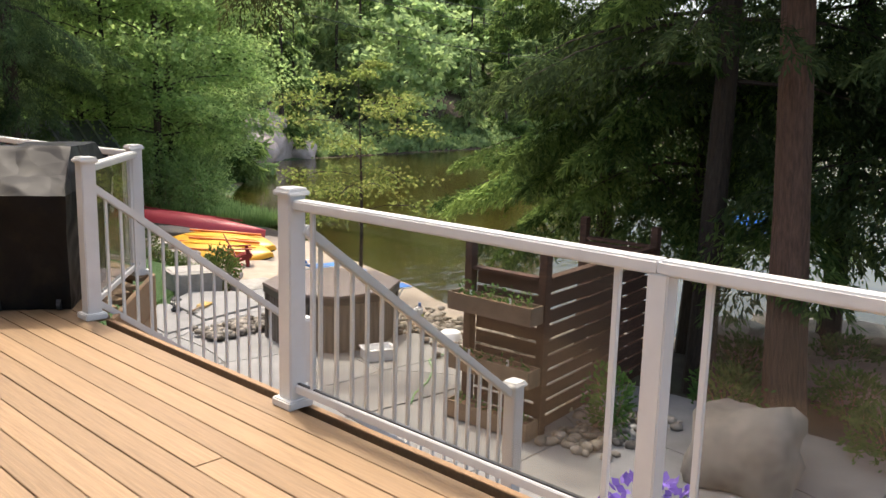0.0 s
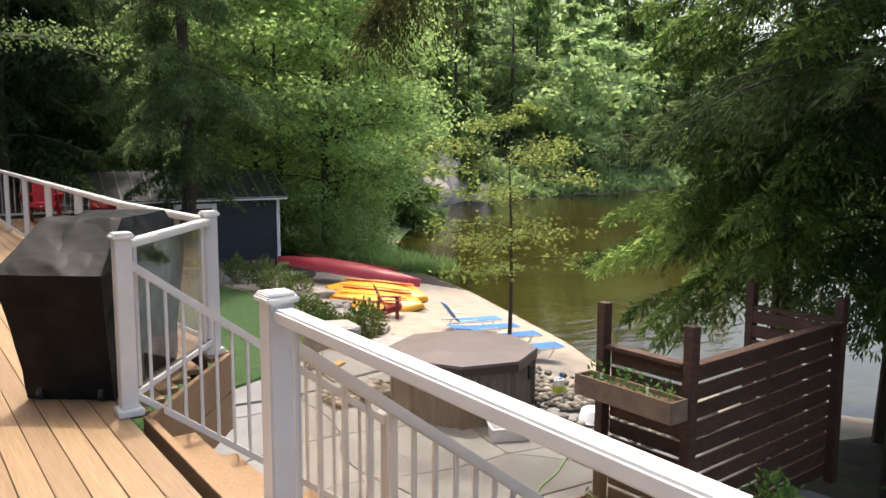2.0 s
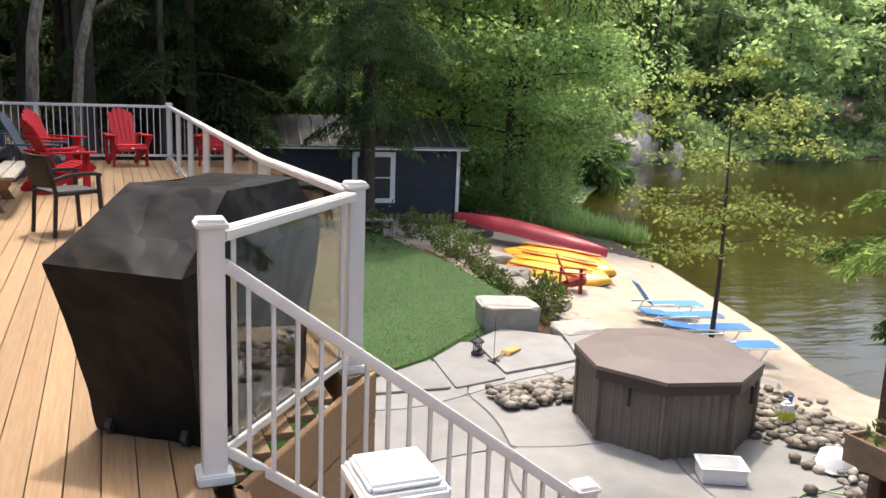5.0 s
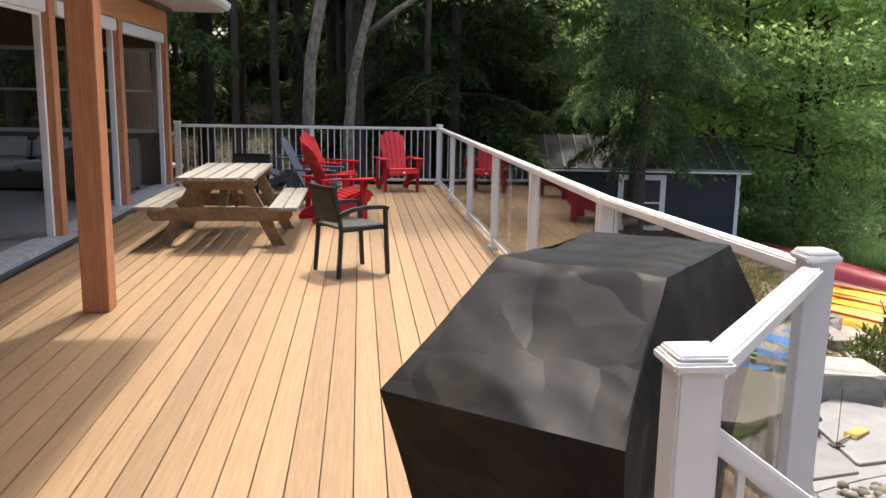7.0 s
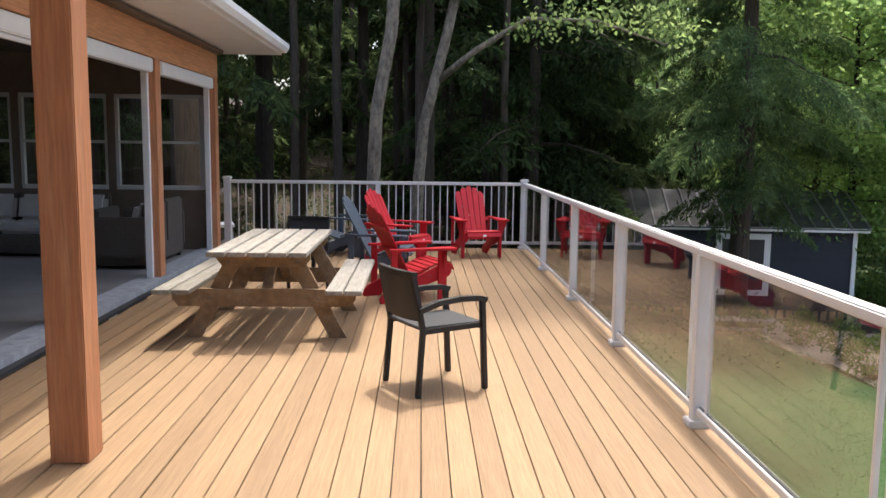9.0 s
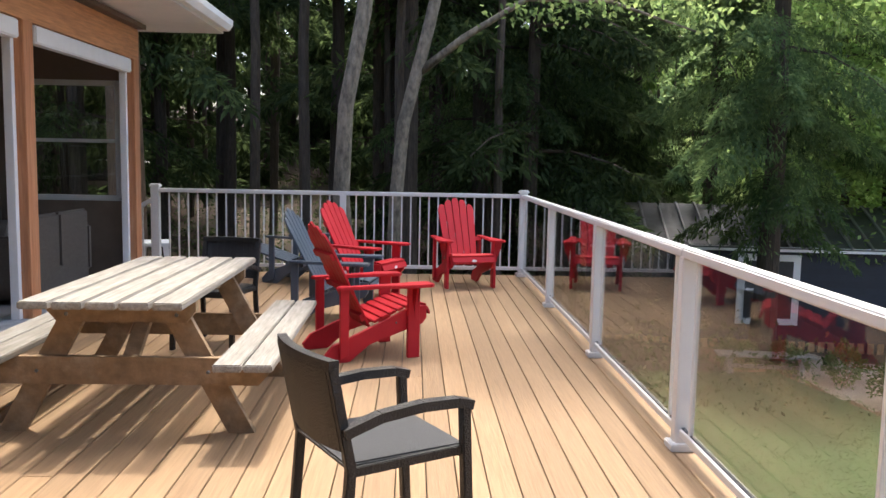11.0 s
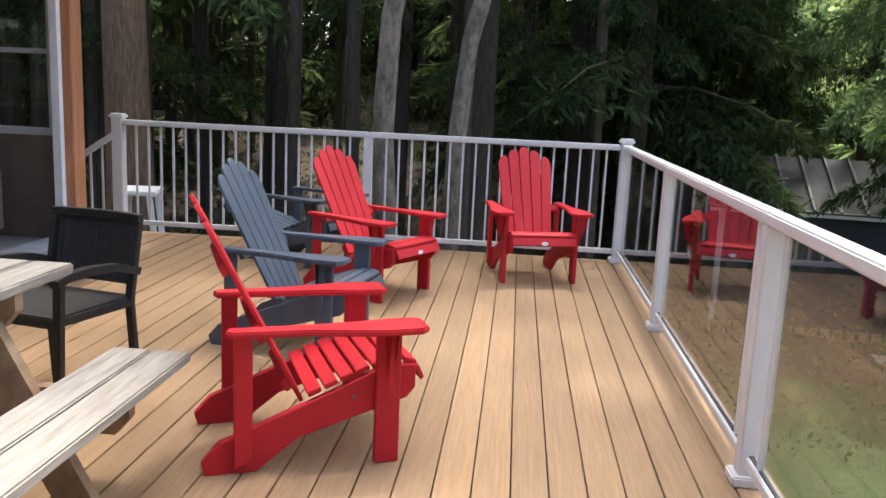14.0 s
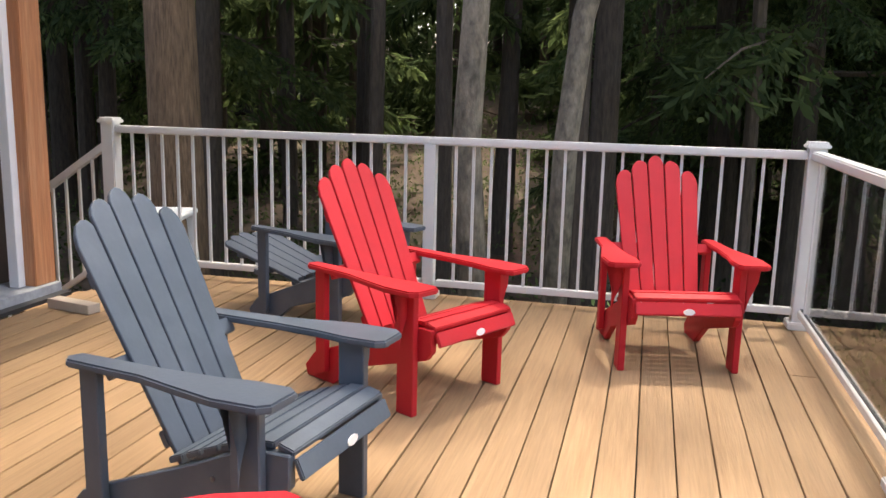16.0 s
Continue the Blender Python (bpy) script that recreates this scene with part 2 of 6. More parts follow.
M_FENCE = material("dark_brown_stained_wood", (0.075, 0.034, 0.020), 0.7, vary=0.3, scale=6, stretch=(2, 2, 8), bump=0.2, bump_scale=20,
                   stain=(0.13, 0.065, 0.04), stain_amount=0.5, rnd=0.2)
M_PLANTER = material("weathered_planter_wood", (0.19, 0.13, 0.085), 0.85, vary=0.25, scale=7, bump=0.2, bump_scale=20, stain=(0.28, 0.23, 0.17), rnd=0.1)
M_TUB = material("taupe_tub_panel", (0.135, 0.112, 0.092), 0.55, vary=0.10, scale=5, bump=0.05, stain=(0.12, 0.10, 0.085), stain_amount=0.4)
M_TUBCOVER = material("brown_vinyl_tub_cover", (0.115, 0.086, 0.076), 0.5, vary=0.08, scale=4, bump=0.08, bump_scale=30, stain=(0.19, 0.15, 0.135), stain_amount=0.4)
M_STRAP = material("dark_brown_vinyl", (0.045, 0.032, 0.028), 0.45, vary=0.1)
M_FLAG = material("grey_flagstone", (0.20, 0.198, 0.195), 0.8, vary=0.12, scale=2.5, bump=0.2, bump_scale=6,
                  stain=(0.155, 0.152, 0.148), stain_scale=1.1, stain_amount=0.6, rnd=0.09)
M_GAP = material("joint_sand", (0.10, 0.095, 0.085), 0.95, vary=0.3, scale=30, bump=0.3)
M_ROCK = material("granite_boulder", (0.25, 0.225, 0.195), 0.85, vary=0.25, scale=4, bump=0.5, bump_scale=9,
                  stain=(0.15, 0.135, 0.115), stain_scale=1.3, stain_amount=0.7, rnd=0.2)
M_PEBBLE = material("river_stone", (0.155, 0.133, 0.106), 0.75, vary=0.25, scale=9, bump=0.15, bump_scale=20, island=0.5, stain=(0.36, 0.33, 0.29), stain_scale=3, stain_amount=0.7)
M_NAVY = material("navy_siding", (0.012, 0.017, 0.029), 0.6, vary=0.15, scale=6, bump=0.05, rnd=0.1)
M_TIN = material("grey_metal_roof", (0.15, 0.153, 0.157), 0.30, metal=0.7, vary=0.2, scale=3, stain=(0.085, 0.085, 0.082), stain_scale=1.4, stain_amount=0.7)
M_BARK = material("hemlock_bark", (0.125, 0.070, 0.047), 0.9, vary=0.4, scale=5, stretch=(6, 6, 1.1), bump=0.9, bump_scale=9, rnd=0.2)
M_DARKBARK = material("dark_bark", (0.060, 0.045, 0.034), 0.95, vary=0.4, scale=5, stretch=(6, 6, 1.1), bump=0.7, bump_scale=8, rnd=0.3)
M_BIRCH = material("grey_maple_bark", (0.185, 0.152, 0.115), 0.85, vary=0.55, scale=7, stretch=(2, 2, 1.0), bump=0.9, bump_scale=12,
                   stain=(0.075, 0.066, 0.050), stain_scale=2.6, stain_amount=0.9)
M_BIGBARK = material("brown_furrowed_bark", (0.18, 0.115, 0.07), 0.9, vary=0.45, scale=5, stretch=(7, 7, 1.0), bump=1.0, bump_scale=8, stain=(0.10, 0.065, 0.04), stain_scale=3, stain_amount=0.8)
M_HEMLOCK = foliage("hemlock_needles", (0.055, 0.102, 0.036), (0.25, 0.34, 0.11), 0.62)
# hemlock needles darkened: the shade of the dense wood is in the colour
M_SHADENEEDLE = foliage("shade_toned_needles", (0.036, 0.056, 0.028), (0.115, 0.155, 0.064), 0.52)
# milder copy of the hemlock needles, with some shade in its tone
M_DARKNEEDLE = foliage("shaded_hemlock_needles", (0.072, 0.115, 0.058), (0.195, 0.265, 0.115), 0.6)
M_LEAF = foliage("green_leaves", (0.185, 0.275, 0.110), (0.42, 0.52, 0.22), 0.65)
M_YLEAF = foliage("yellow_green_leaves", (0.17, 0.235, 0.07), (0.37, 0.385, 0.14), 0.55)
M_OLIVE = foliage("olive_hemlock_needles", (0.075, 0.085, 0.035), (0.16, 0.165, 0.06), 0.5)
M_BUSH = foliage("dark_green_leaves", (0.055, 0.115, 0.035), (0.13, 0.22, 0.07), 0.5)
M_SHRUB = foliage("shrub_leaves", (0.07, 0.11, 0.035), (0.20, 0.22, 0.09), 0.4)
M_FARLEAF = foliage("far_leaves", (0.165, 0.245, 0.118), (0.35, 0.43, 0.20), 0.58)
M_SIDING = material("beige_siding", (0.42, 0.36, 0.29), 0.8, vary=0.06, scale=3, stain=(0.36, 0.30, 0.24), stain_amount=0.3)
M_SOFFIT = material("white_soffit", (0.82, 0.82, 0.81), 0.5, vary=0.03, scale=4, stain=(0.62, 0.62, 0.60), stain_amount=0.3)
M_SHINGLE = material("dark_shingles", (0.075, 0.075, 0.078), 0.9, vary=0.3, scale=14, bump=0.4, bump_scale=40, stain=(0.12, 0.115, 0.11))
M_SILL = material("grey_sill_board", (0.30, 0.315, 0.33), 0.7, vary=0.2, scale=10, bump=0.15, stain=(0.42, 0.44, 0.46), stain_scale=12, stain_amount=0.6)
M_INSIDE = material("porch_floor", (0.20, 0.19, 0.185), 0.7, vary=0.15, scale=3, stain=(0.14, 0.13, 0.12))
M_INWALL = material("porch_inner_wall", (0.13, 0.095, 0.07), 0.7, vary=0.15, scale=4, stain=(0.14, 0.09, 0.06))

# ---- ground, lake, lawn ----
WATER_Z = -2.85
SHORE_Y = [-300, 0, 5, 8, 11.3, 12.6, 14, 16, 20, 24.5, 26, 30, 40, 47]
SHORE_X = [20, 17.5, 16.2, 14.4, 13.2, 13.5, 14.1, 14.7, 15.9, 16.8, 17.4, 19.2, 27, 33]


def ground_z(x, y):
    near = np.interp(y, SHORE_Y, SHORE_X) - x
    far = y - (47 + 0.12 * (x - 33))
    east = x - (120 + 0.2 * y)
    land = np.where(y < 47, np.maximum(np.maximum(near, east), far), np.maximum(far, east))
    z = np.where(land > 0, WATER_Z + 0.14 * np.minimum(land, 3.0), WATER_Z + np.maximum(land * 0.10, -2.0))
    hill = np.clip((far - 1) * 0.42, 0, 16) * np.clip((x - 16) / 8, 0, 1)
    hill = np.maximum(hill, np.clip((east - 1) * 0.1, 0, 3))
    back = np.clip((y - np.interp(x, [2.0, 6.5], [19.5, 29.0])) * 0.165, 0, 7) * np.clip((13 - x) / 4, 0, 1)
    mound = 0.42 * np.exp(-(((x - 8.5) / 2.6) ** 2 + ((y - 1.5) / 3.5) ** 2))
    under = 0.35 * np.clip((9.5 - x) / 4, 0, 1) * (y < 30)
    return z + hill + np.where(x < 12, back, 0) + mound + under * 0.5


def grid_sheet(name, xs, ys, zf, mats, pick=None):
    X, Y = np.meshgrid(xs, ys)
    Z = zf(X, Y)
    nx, ny = len(xs), len(ys)
    v = np.stack([X, Y, Z], -1).reshape(-1, 3)
    i = (np.arange(ny - 1)[:, None] * nx + np.arange(nx - 1)[None, :]).ravel()
    f = np.stack([i, i + 1, i + nx + 1, i + nx], -1)
    me = bpy.data.meshes.new(name)
    me.from_pydata(v.tolist(), [], f.tolist())
    for m in mats:
        me.materials.append(m)
    if pick is not None:
        c = v[f].mean(1)
        me.polygons.foreach_set("material_index", pick(c[:, 0], c[:, 1], c[:, 2]).astype(np.int32))
    me.polygons.foreach_set("use_smooth", np.ones(len(f), bool))
    return new(name, me)


M_SAND = material("beach_sand", (0.345, 0.285, 0.225), 0.95, vary=0.12, scale=3, bump=0.5, bump_scale=7, stain=(0.34, 0.25, 0.18), stain_scale=0.8, stain_amount=0.6)
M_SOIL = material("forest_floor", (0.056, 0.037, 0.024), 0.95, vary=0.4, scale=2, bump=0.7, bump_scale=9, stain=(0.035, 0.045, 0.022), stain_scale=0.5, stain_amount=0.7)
M_MULCH = material("brown_mulch", (0.16, 0.085, 0.052), 0.95, vary=0.4, scale=14, bump=0.8, bump_scale=30, stain=(0.10, 0.055, 0.035), stain_amount=0.6)
M_LAWN = material("lawn_green", (0.027, 0.066, 0.012), 0.9, vary=0.12, scale=3, stain=(0.036, 0.078, 0.016), stain_scale=0.7, stain_amount=0.8)
M_BANK = material("grassy_bank", (0.06, 0.10, 0.03), 0.95, vary=0.4, scale=3, bump=0.6, bump_scale=20, stain=(0.10, 0.09, 0.05), stain_scale=1.0, stain_amount=0.6)
M_BED = material("lake_bed", (0.20, 0.165, 0.085), 0.9, vary=0.2, scale=0.7, stain=(0.10, 0.08, 0.035), stain_scale=0.25, stain_amount=0.9)
xs = np.concatenate([[-900, -400, -200, -120], np.arange(-80, 0, 2.0), np.arange(0, 4, 0.4), np.arange(4, 18, 0.2), np.arange(18, 20, 0.4), np.arange(20, 60, 1.5), np.arange(60, 150, 5.0), [170, 220, 400, 900]])
ys = np.concatenate([[-900, -400, -200, -120, -80], np.arange(-50, -4, 3.0), np.arange(-4, 4, 0.4), np.arange(4, 28, 0.2), np.arange(28, 30, 0.4), np.arange(30, 66, 1.5), np.arange(66, 140, 5.0), [170, 220, 400, 900]])


def ground_zone(x, y, z):
    out = np.full(x.shape, 1)
    out[(z < WATER_Z)] = 3
    out[(z >= WATER_Z) & (x > 9.6 + 0.3 * np.sin(y * 1.3)) & (y > 6.6) & (y < 24 - 0.9 * (x - 12)) & (x < 19)] = 0
    out[(z >= WATER_Z) & (x > 8.0) & (x <= 9.6 + 0.3 * np.sin(y * 1.3)) & (y > 10) & (y < 26)] = 2
    out[(x > 3.0) & (x <= 8.0) & (y > 5.0) & (y < 13)] = 2
    out[(z >= WATER_Z) & (x > 13.2) & (y > 24.6 - 0.45 * (x - 13.2)) & (y < 48)] = 4
    return out


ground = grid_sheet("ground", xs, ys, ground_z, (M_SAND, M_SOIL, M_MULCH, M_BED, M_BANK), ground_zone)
tagged(ground, "sandy beach, mulch beds and dark forest floor", "ground", kind="structure")

M_WATER = bpy.data.materials.new("lake_water")
M_WATER.use_nodes = True
_n, _l = M_WATER.node_tree.nodes, M_WATER.node_tree.links
_n.remove(_n["Principled BSDF"])
_tr = _n.new("ShaderNodeBsdfTransparent")
_tr.inputs[0].default_value = (0.40, 0.40, 0.24, 1)
_gl = _n.new("ShaderNodeBsdfGlossy")
_gl.inputs["Roughness"].default_value = 0.03
_fr = _n.new("ShaderNodeFresnel")
_fr.inputs[0].default_value = 1.33
_mx = _n.new("ShaderNodeMixShader")
_tc = _n.new("ShaderNodeTexCoord")
_mp = _n.new("ShaderNodeMapping")
_mp.inputs["Scale"].default_value = (0.7, 2.0, 1)
_mp.inputs["Rotation"].default_value = (0, 0, 0.5)
_nz = _n.new("ShaderNodeTexNoise")
_nz.inputs["Scale"].default_value = 1.6
_nz.inputs["Detail"].default_value = 4
_bp = _n.new("ShaderNodeBump")
_bp.inputs["Strength"].default_value = 0.35
_bp.inputs["Distance"].default_value = 0.05
_l.new(_tc.outputs["Object"], _mp.inputs["Vector"])
_l.new(_mp.outputs[0], _nz.inputs["Vector"])
_l.new(_nz.outputs["Fac"], _bp.inputs["Height"])
_l.new(_bp.outputs[0], _gl.inputs["Normal"])
_l.new(_bp.outputs[0], _fr.inputs["Normal"])
_l.new(_fr.outputs[0], _mx.inputs[0])
_l.new(_tr.outputs[0], _mx.inputs[1])
_l.new(_gl.outputs[0], _mx.inputs[2])
_l.new(_mx.outputs[0], _n["Material Output"].inputs["Surface"])
water = grid_sheet("water", np.array([10.0, 900.0]), np.array([-900.0, 900.0]), lambda x, y: 0 * x + WATER_Z, (M_WATER,))
tagged(water, "calm brown-green lake water with small ripples", "water", kind="structure")

def gz_at(x, y):
    return float(ground_z(np.array(x), np.array(y)))


# lawn with its blades
LAWN_Y = [9.2, 11.2, 12.0, 13.2, 14.4, 16, 19, 21, 23.2]
LAWN_R = [3.6, 4.7, 6.3, 7.7, 8.9, 9.2, 9.4, 9.3, 9.0]


def lawn_z(x, y):
    return np.interp(y, [11, 13, 16, 20, 24], [-1.845, -1.865, -2.03, -2.18, -2.28])


u = np.linspace(0, 1, 26)
lv, lf = [], []
rows_y = np.linspace(9.2, 23.2, 56)
for yy in rows_y:
    r = np.interp(yy, LAWN_Y, LAWN_R)
    for uu in u:
        xx = 3.4 + (r - 3.4) * uu
        lv.append((xx, yy, float(lawn_z(xx, yy)) - (0.10 if uu == 1 else 0)))
for j in range(len(rows_y) - 1):
    for i in range(len(u) - 1):
        a = j * len(u) + i
        lf.append((a, a + 1, a + 1 + len(u), a + len(u)))
me = bpy.data.meshes.new("lawn")
me.from_pydata(lv, [], lf)
me.materials.append(M_LAWN)
tagged(new("lawn", me), "mown green lawn beside the deck", "lawn", kind="structure")
rng = np.random.default_rng(5)
n = 56000
gy = rng.uniform(9.3, 23.1, n)
gx = 3.5 + (np.interp(gy, LAWN_Y, LAWN_R) - 3.5) * rng.uniform(0, 1, n) ** 0.8
gz = lawn_z(gx, gy)
ga, gl_ = rng.uniform(0, 6.28, n), rng.uniform(0.006, 0.014, n)
dx, dy = np.cos(ga) * 0.008, np.sin(ga) * 0.008
tipx, tipy = rng.normal(0, 0.02, n), rng.normal(0, 0.02, n)
gv = np.stack([np.stack([gx - dx, gy - dy, gz - 0.005], -1), np.stack([gx + dx, gy + dy, gz - 0.005], -1), np.stack([gx + tipx, gy + tipy, gz + gl_], -1)], 1)
me = bpy.data.meshes.new("grass")
me.from_pydata(gv.reshape(-1, 3).tolist(), [], np.arange(3 * n).reshape(-1, 3).tolist())
me.materials.append(foliage("grass_blades", (0.026, 0.068, 0.011), (0.034, 0.082, 0.014), 0.5))
tagged(new("grass", me), "short green grass blades", "grass", kind="stuff")

# ---- deck ----
PITCH = 0.141
DECK_L, DECK_FAR = -0.86, 19.22
deck = thing("floor", "new golden pine deck boards with dark gaps", "deck", kind="structure")
RAIL_X, GATE_X = 3.56, 2.83


def railing_post(parent, x, y, z0=0.0, top=1.085, w=0.098, plate=True):
    p = part("post", box((x, y, z0 + (top - 0.02) / 2), (w, w, top - 0.02), bevel=0.006), M_WHITE, parent)
    bm = box((x, y, z0 + top - 0.012), (w + 0.032, w + 0.032, 0.024), bevel=0.006)
    add_box(bm, (x, y, z0 + top + 0.006), (w + 0.012, w + 0.012, 0.014), bevel=0.005)
    part("cap", bm, M_WHITE, p)
    if plate:
        bm = box((x, y, z0 + 0.022), (w + 0.052, w + 0.052, 0.044), bevel=0.007)
        part("base_plate", bm, M_WHITE, p)
    return p


def railing_run(name, label, pts, fill, post_at=None, full=None, group="deck railings"):
    """A white railing from point to point: glass or bars between the posts. full: which posts stand above the top rail."""
    th = thing(name, label, "railing", group=group)
    pts = [Vector(p) for p in pts]
    for k, p in enumerate(pts):
        if post_at is None or k in post_at:
            if full is None or k in full:
                railing_post(th, p.x, p.y, p.z)
            else:
                q = part("post", box((p.x, p.y, p.z + 0.5), (0.075, 0.075, 1.0), bevel=0.005), M_WHITE, th)
                bm = box((p.x, p.y, p.z + 0.02), (0.125, 0.125, 0.04), bevel=0.006)
                part("base_plate", bm, M_WHITE, q)
    for p, q in zip(pts, pts[1:]):
        d = (q - p)
        e = d.normalized() * 0.05
        a, b = p + e, q - e
        up = Vector((0, 0, 1))
        k = pts.index(p)
        ta = a if full is None or k in full or k == 0 else p
        tb = b if full is None or (k + 1) in full or k + 2 == len(pts) else q
        part("top_rail", beam(ta + up * 1.02, tb + up * 1.02, 0.075, 0.05, 0.008), M_WHITE, th)
        part("bottom_rail", beam(a + up * 0.10, b + up * 0.10, 0.045, 0.042, 0.004), M_WHITE, th)
        flat = Vector((d.x, d.y, 0)).normalized()
        if fill == "glass":
            for s, w in ((a, 1), (b, -1)):
                c = s + flat * 0.115 * w
                part("stile", box((c.x, c.y, c.z + 0.56), (0.022, 0.022, 0.88), bevel=0.002), M_WHITE, th)
            ga_, gb_ = a + flat * 0.13, b - flat * 0.13
            pane = part("glass_pane", beam(ga_ + up * 0.56, gb_ + up * 0.56, 0.006, 0.86, 0.0), M_GLASS, th, "clear tempered glass pane")
            pane.visible_shadow = False
            part("gasket", beam(a + up * 0.124, b + up * 0.124, 0.016, 0.008, 0.0), M_GASKET, th, "black rubber gasket")
        else:
            n = max(1, int(d.length / 0.118))
            for i in range(1, n):
                c = a.lerp(b, i / n)
                part("baluster", box((c.x, c.y, c.z + 0.56), (0.017, 0.017, 0.88)), M_WHITE, th)
    return th


SIDE_Y = [6.80, 8.78, 10.80, 12.77, 14.79, 16.93, 19.12]
railing_run("deck_railing", "white metal deck railing with clear glass panes", [(RAIL_X + (0.16 if i == 0 else 0), y, 0) for i, y in enumerate(SIDE_Y)], "glass", full=(0, 6))
railing_run("deck_railing", "white metal deck railing with thin upright bars", [(RAIL_X, 19.12, 0), (1.285, 19.12, 0), (-1.04, 19.12, 0)], "bars", post_at=(1, 2), full=(2,))
railing_run("deck_railing", "short angled white railing with a glass pane", [(2.82, 5.68, 0), (RAIL_X + 0.16, 6.80, 0)], "glass", post_at=(0,))
railing_run("deck_railing", "white metal railing with glass beside the stair gate", [(GATE_X, 3.44, 0), (GATE_X, 1.46, 0), (GATE_X, -0.6, 0), (GATE_X, -2.8, 0)], "glass", full=(0,))


def stair_railing(name, p, q, label):
    th = thing(name, label, "railing", group="stair railings")
    p, q = Vector(p), Vector(q)
    up = Vector((0, 0, 1))
    part("handrail", beam(p + up * 0.90, q + up * 0.90, 0.055, 0.05, 0.006), M_WHITE, th)
    part("bottom_rail", beam(p + up * 0.10, q + up * 0.10, 0.04, 0.04, 0.004), M_WHITE, th)
    n = int((q - p).length / 0.128)
    for i in range(1, n):
        c = p.lerp(q, i / n)
        part("baluster", box((c.x, c.y, c.z + 0.50), (0.018, 0.018, 0.80)), M_WHITE, th)
    railing_post(th, q.x + 0.04, q.y, q.z - 0.06, top=1.03, plate=False)
    return th


stair_railing("stair_railing", (2.87, 3.40, 0.0), (4.55, 3.40, -1.26), "white metal stair railing with thin upright bars")
stair_railing("stair_railing", (2.87, 5.74, 0.0), (4.62, 5.74, -1.31), "white metal stair railing with thin upright bars")
stair_railing("stair_railing", (-1.09, 19.12, 0.0), (-2.9, 19.12, -1.2), "white metal stair railing going down behind the porch")
stairs = thing("stairs", "pine stairs from the deck down to the stone patio", "stairs", kind="structure")
for i in range(10):
    z = -0.188 * (i + 1)
    x = 2.93 + 0.262 * i
    me_t = None
    part("tread", box((x + 0.14, 4.57, z - 0.02), (0.28, 2.2, 0.038), bevel=0.004), M_RIM, stairs)
    part("riser", box((x + 0.01, 4.57, z + 0.075), (0.02, 2.2, 0.15)), M_RIM, stairs)
for y in (3.46, 4.57, 5.68):
    part("stringer", prism([(2.95, -0.2), (5.55, -2.06), (5.2, -2.06), (2.95, -0.46)], 0.04, Matrix.Translation((0, y, 0))), M_RIM, stairs)
back_stairs = thing("stairs", "pine stairs at the end of the deck beside the porch", "stairs", kind="structure")
for i in range(7):
    part("tread", box((-1.2 - 0.27 * i, 18.78, -0.18 * (i + 1)), (0.28, 0.6, 0.038), bevel=0.004), M_RIM, back_stairs)

# ---- house: screened porch ----
WALL_X, WALL_END = -1.0, 18.42
TOP_Z = 2.86
house = thing("house", "cedar-framed screened porch with white roll-up screens", "house", kind="structure")
part("threshold", box((WALL_X - 0.10, 12.2, 0.035), (0.30, 12.44, 0.09), bevel=0.004), M_SILL, house, "worn grey sill board")
part("dark_strip", box((WALL_X + 0.085, 12.2, 0.012), (0.07, 12.44, 0.024)), M_GASKET, house)
part("beam", box((WALL_X - 0.07, 12.2, TOP_Z - 0.17), (0.16, 12.44, 0.34), bevel=0.004), M_CEDAR_H, house)
for y0, y1 in ((18.24, 18.42), (15.58, 15.76), (13.10, 13.28), (10.30, 10.48), (7.0, 7.2)):
    part("wall_post", box((WALL_X - 0.06, (y0 + y1) / 2, (TOP_Z - 0.34 + 0.08) / 2), (0.14, y1 - y0, TOP_Z - 0.34 - 0.08), bevel=0.005), M_CEDAR, house)
    for yy in (y0 - 0.03, y1 + 0.03):
        if yy < 18.4:
            part("screen_track", box((WALL_X - 0.100, yy, (TOP_Z - 0.34 + 0.08) / 2), (0.07, 0.058, TOP_Z - 0.34 - 0.08), bevel=0.003), M_VINYL, house)
for y0, y1 in ((15.82, 18.18), (13.34, 15.52), (10.54, 13.04), (7.26, 10.24)):
    part("screen_housing", box((WALL_X - 0.045, (y0 + y1) / 2, TOP_Z - 0.425), (0.11, y1 - y0, 0.15), bevel=0.012), M_VINYL, house, "white roll-up screen housing")
part("screen_bottom_bar", box((WALL_X - 0.045, 11.79, TOP_Z - 0.52), (0.04, 2.4, 0.035), bevel=0.006), M_VINYL, house)
# inside of the porch
BACK_X = -5.2
M_INFRAME = material("grey_window_frame", (0.52, 0.52, 0.51), 0.5, vary=0.04, stain=(0.28, 0.28, 0.27))
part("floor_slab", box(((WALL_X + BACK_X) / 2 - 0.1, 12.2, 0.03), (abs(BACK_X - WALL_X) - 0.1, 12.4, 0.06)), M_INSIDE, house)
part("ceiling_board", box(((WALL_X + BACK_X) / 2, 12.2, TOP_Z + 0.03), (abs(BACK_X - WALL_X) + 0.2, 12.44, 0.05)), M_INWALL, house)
part("near_wall", box((-3.1, 5.95, 1.4), (4.3, 0.12, 3.0)), M_SIDING, house)


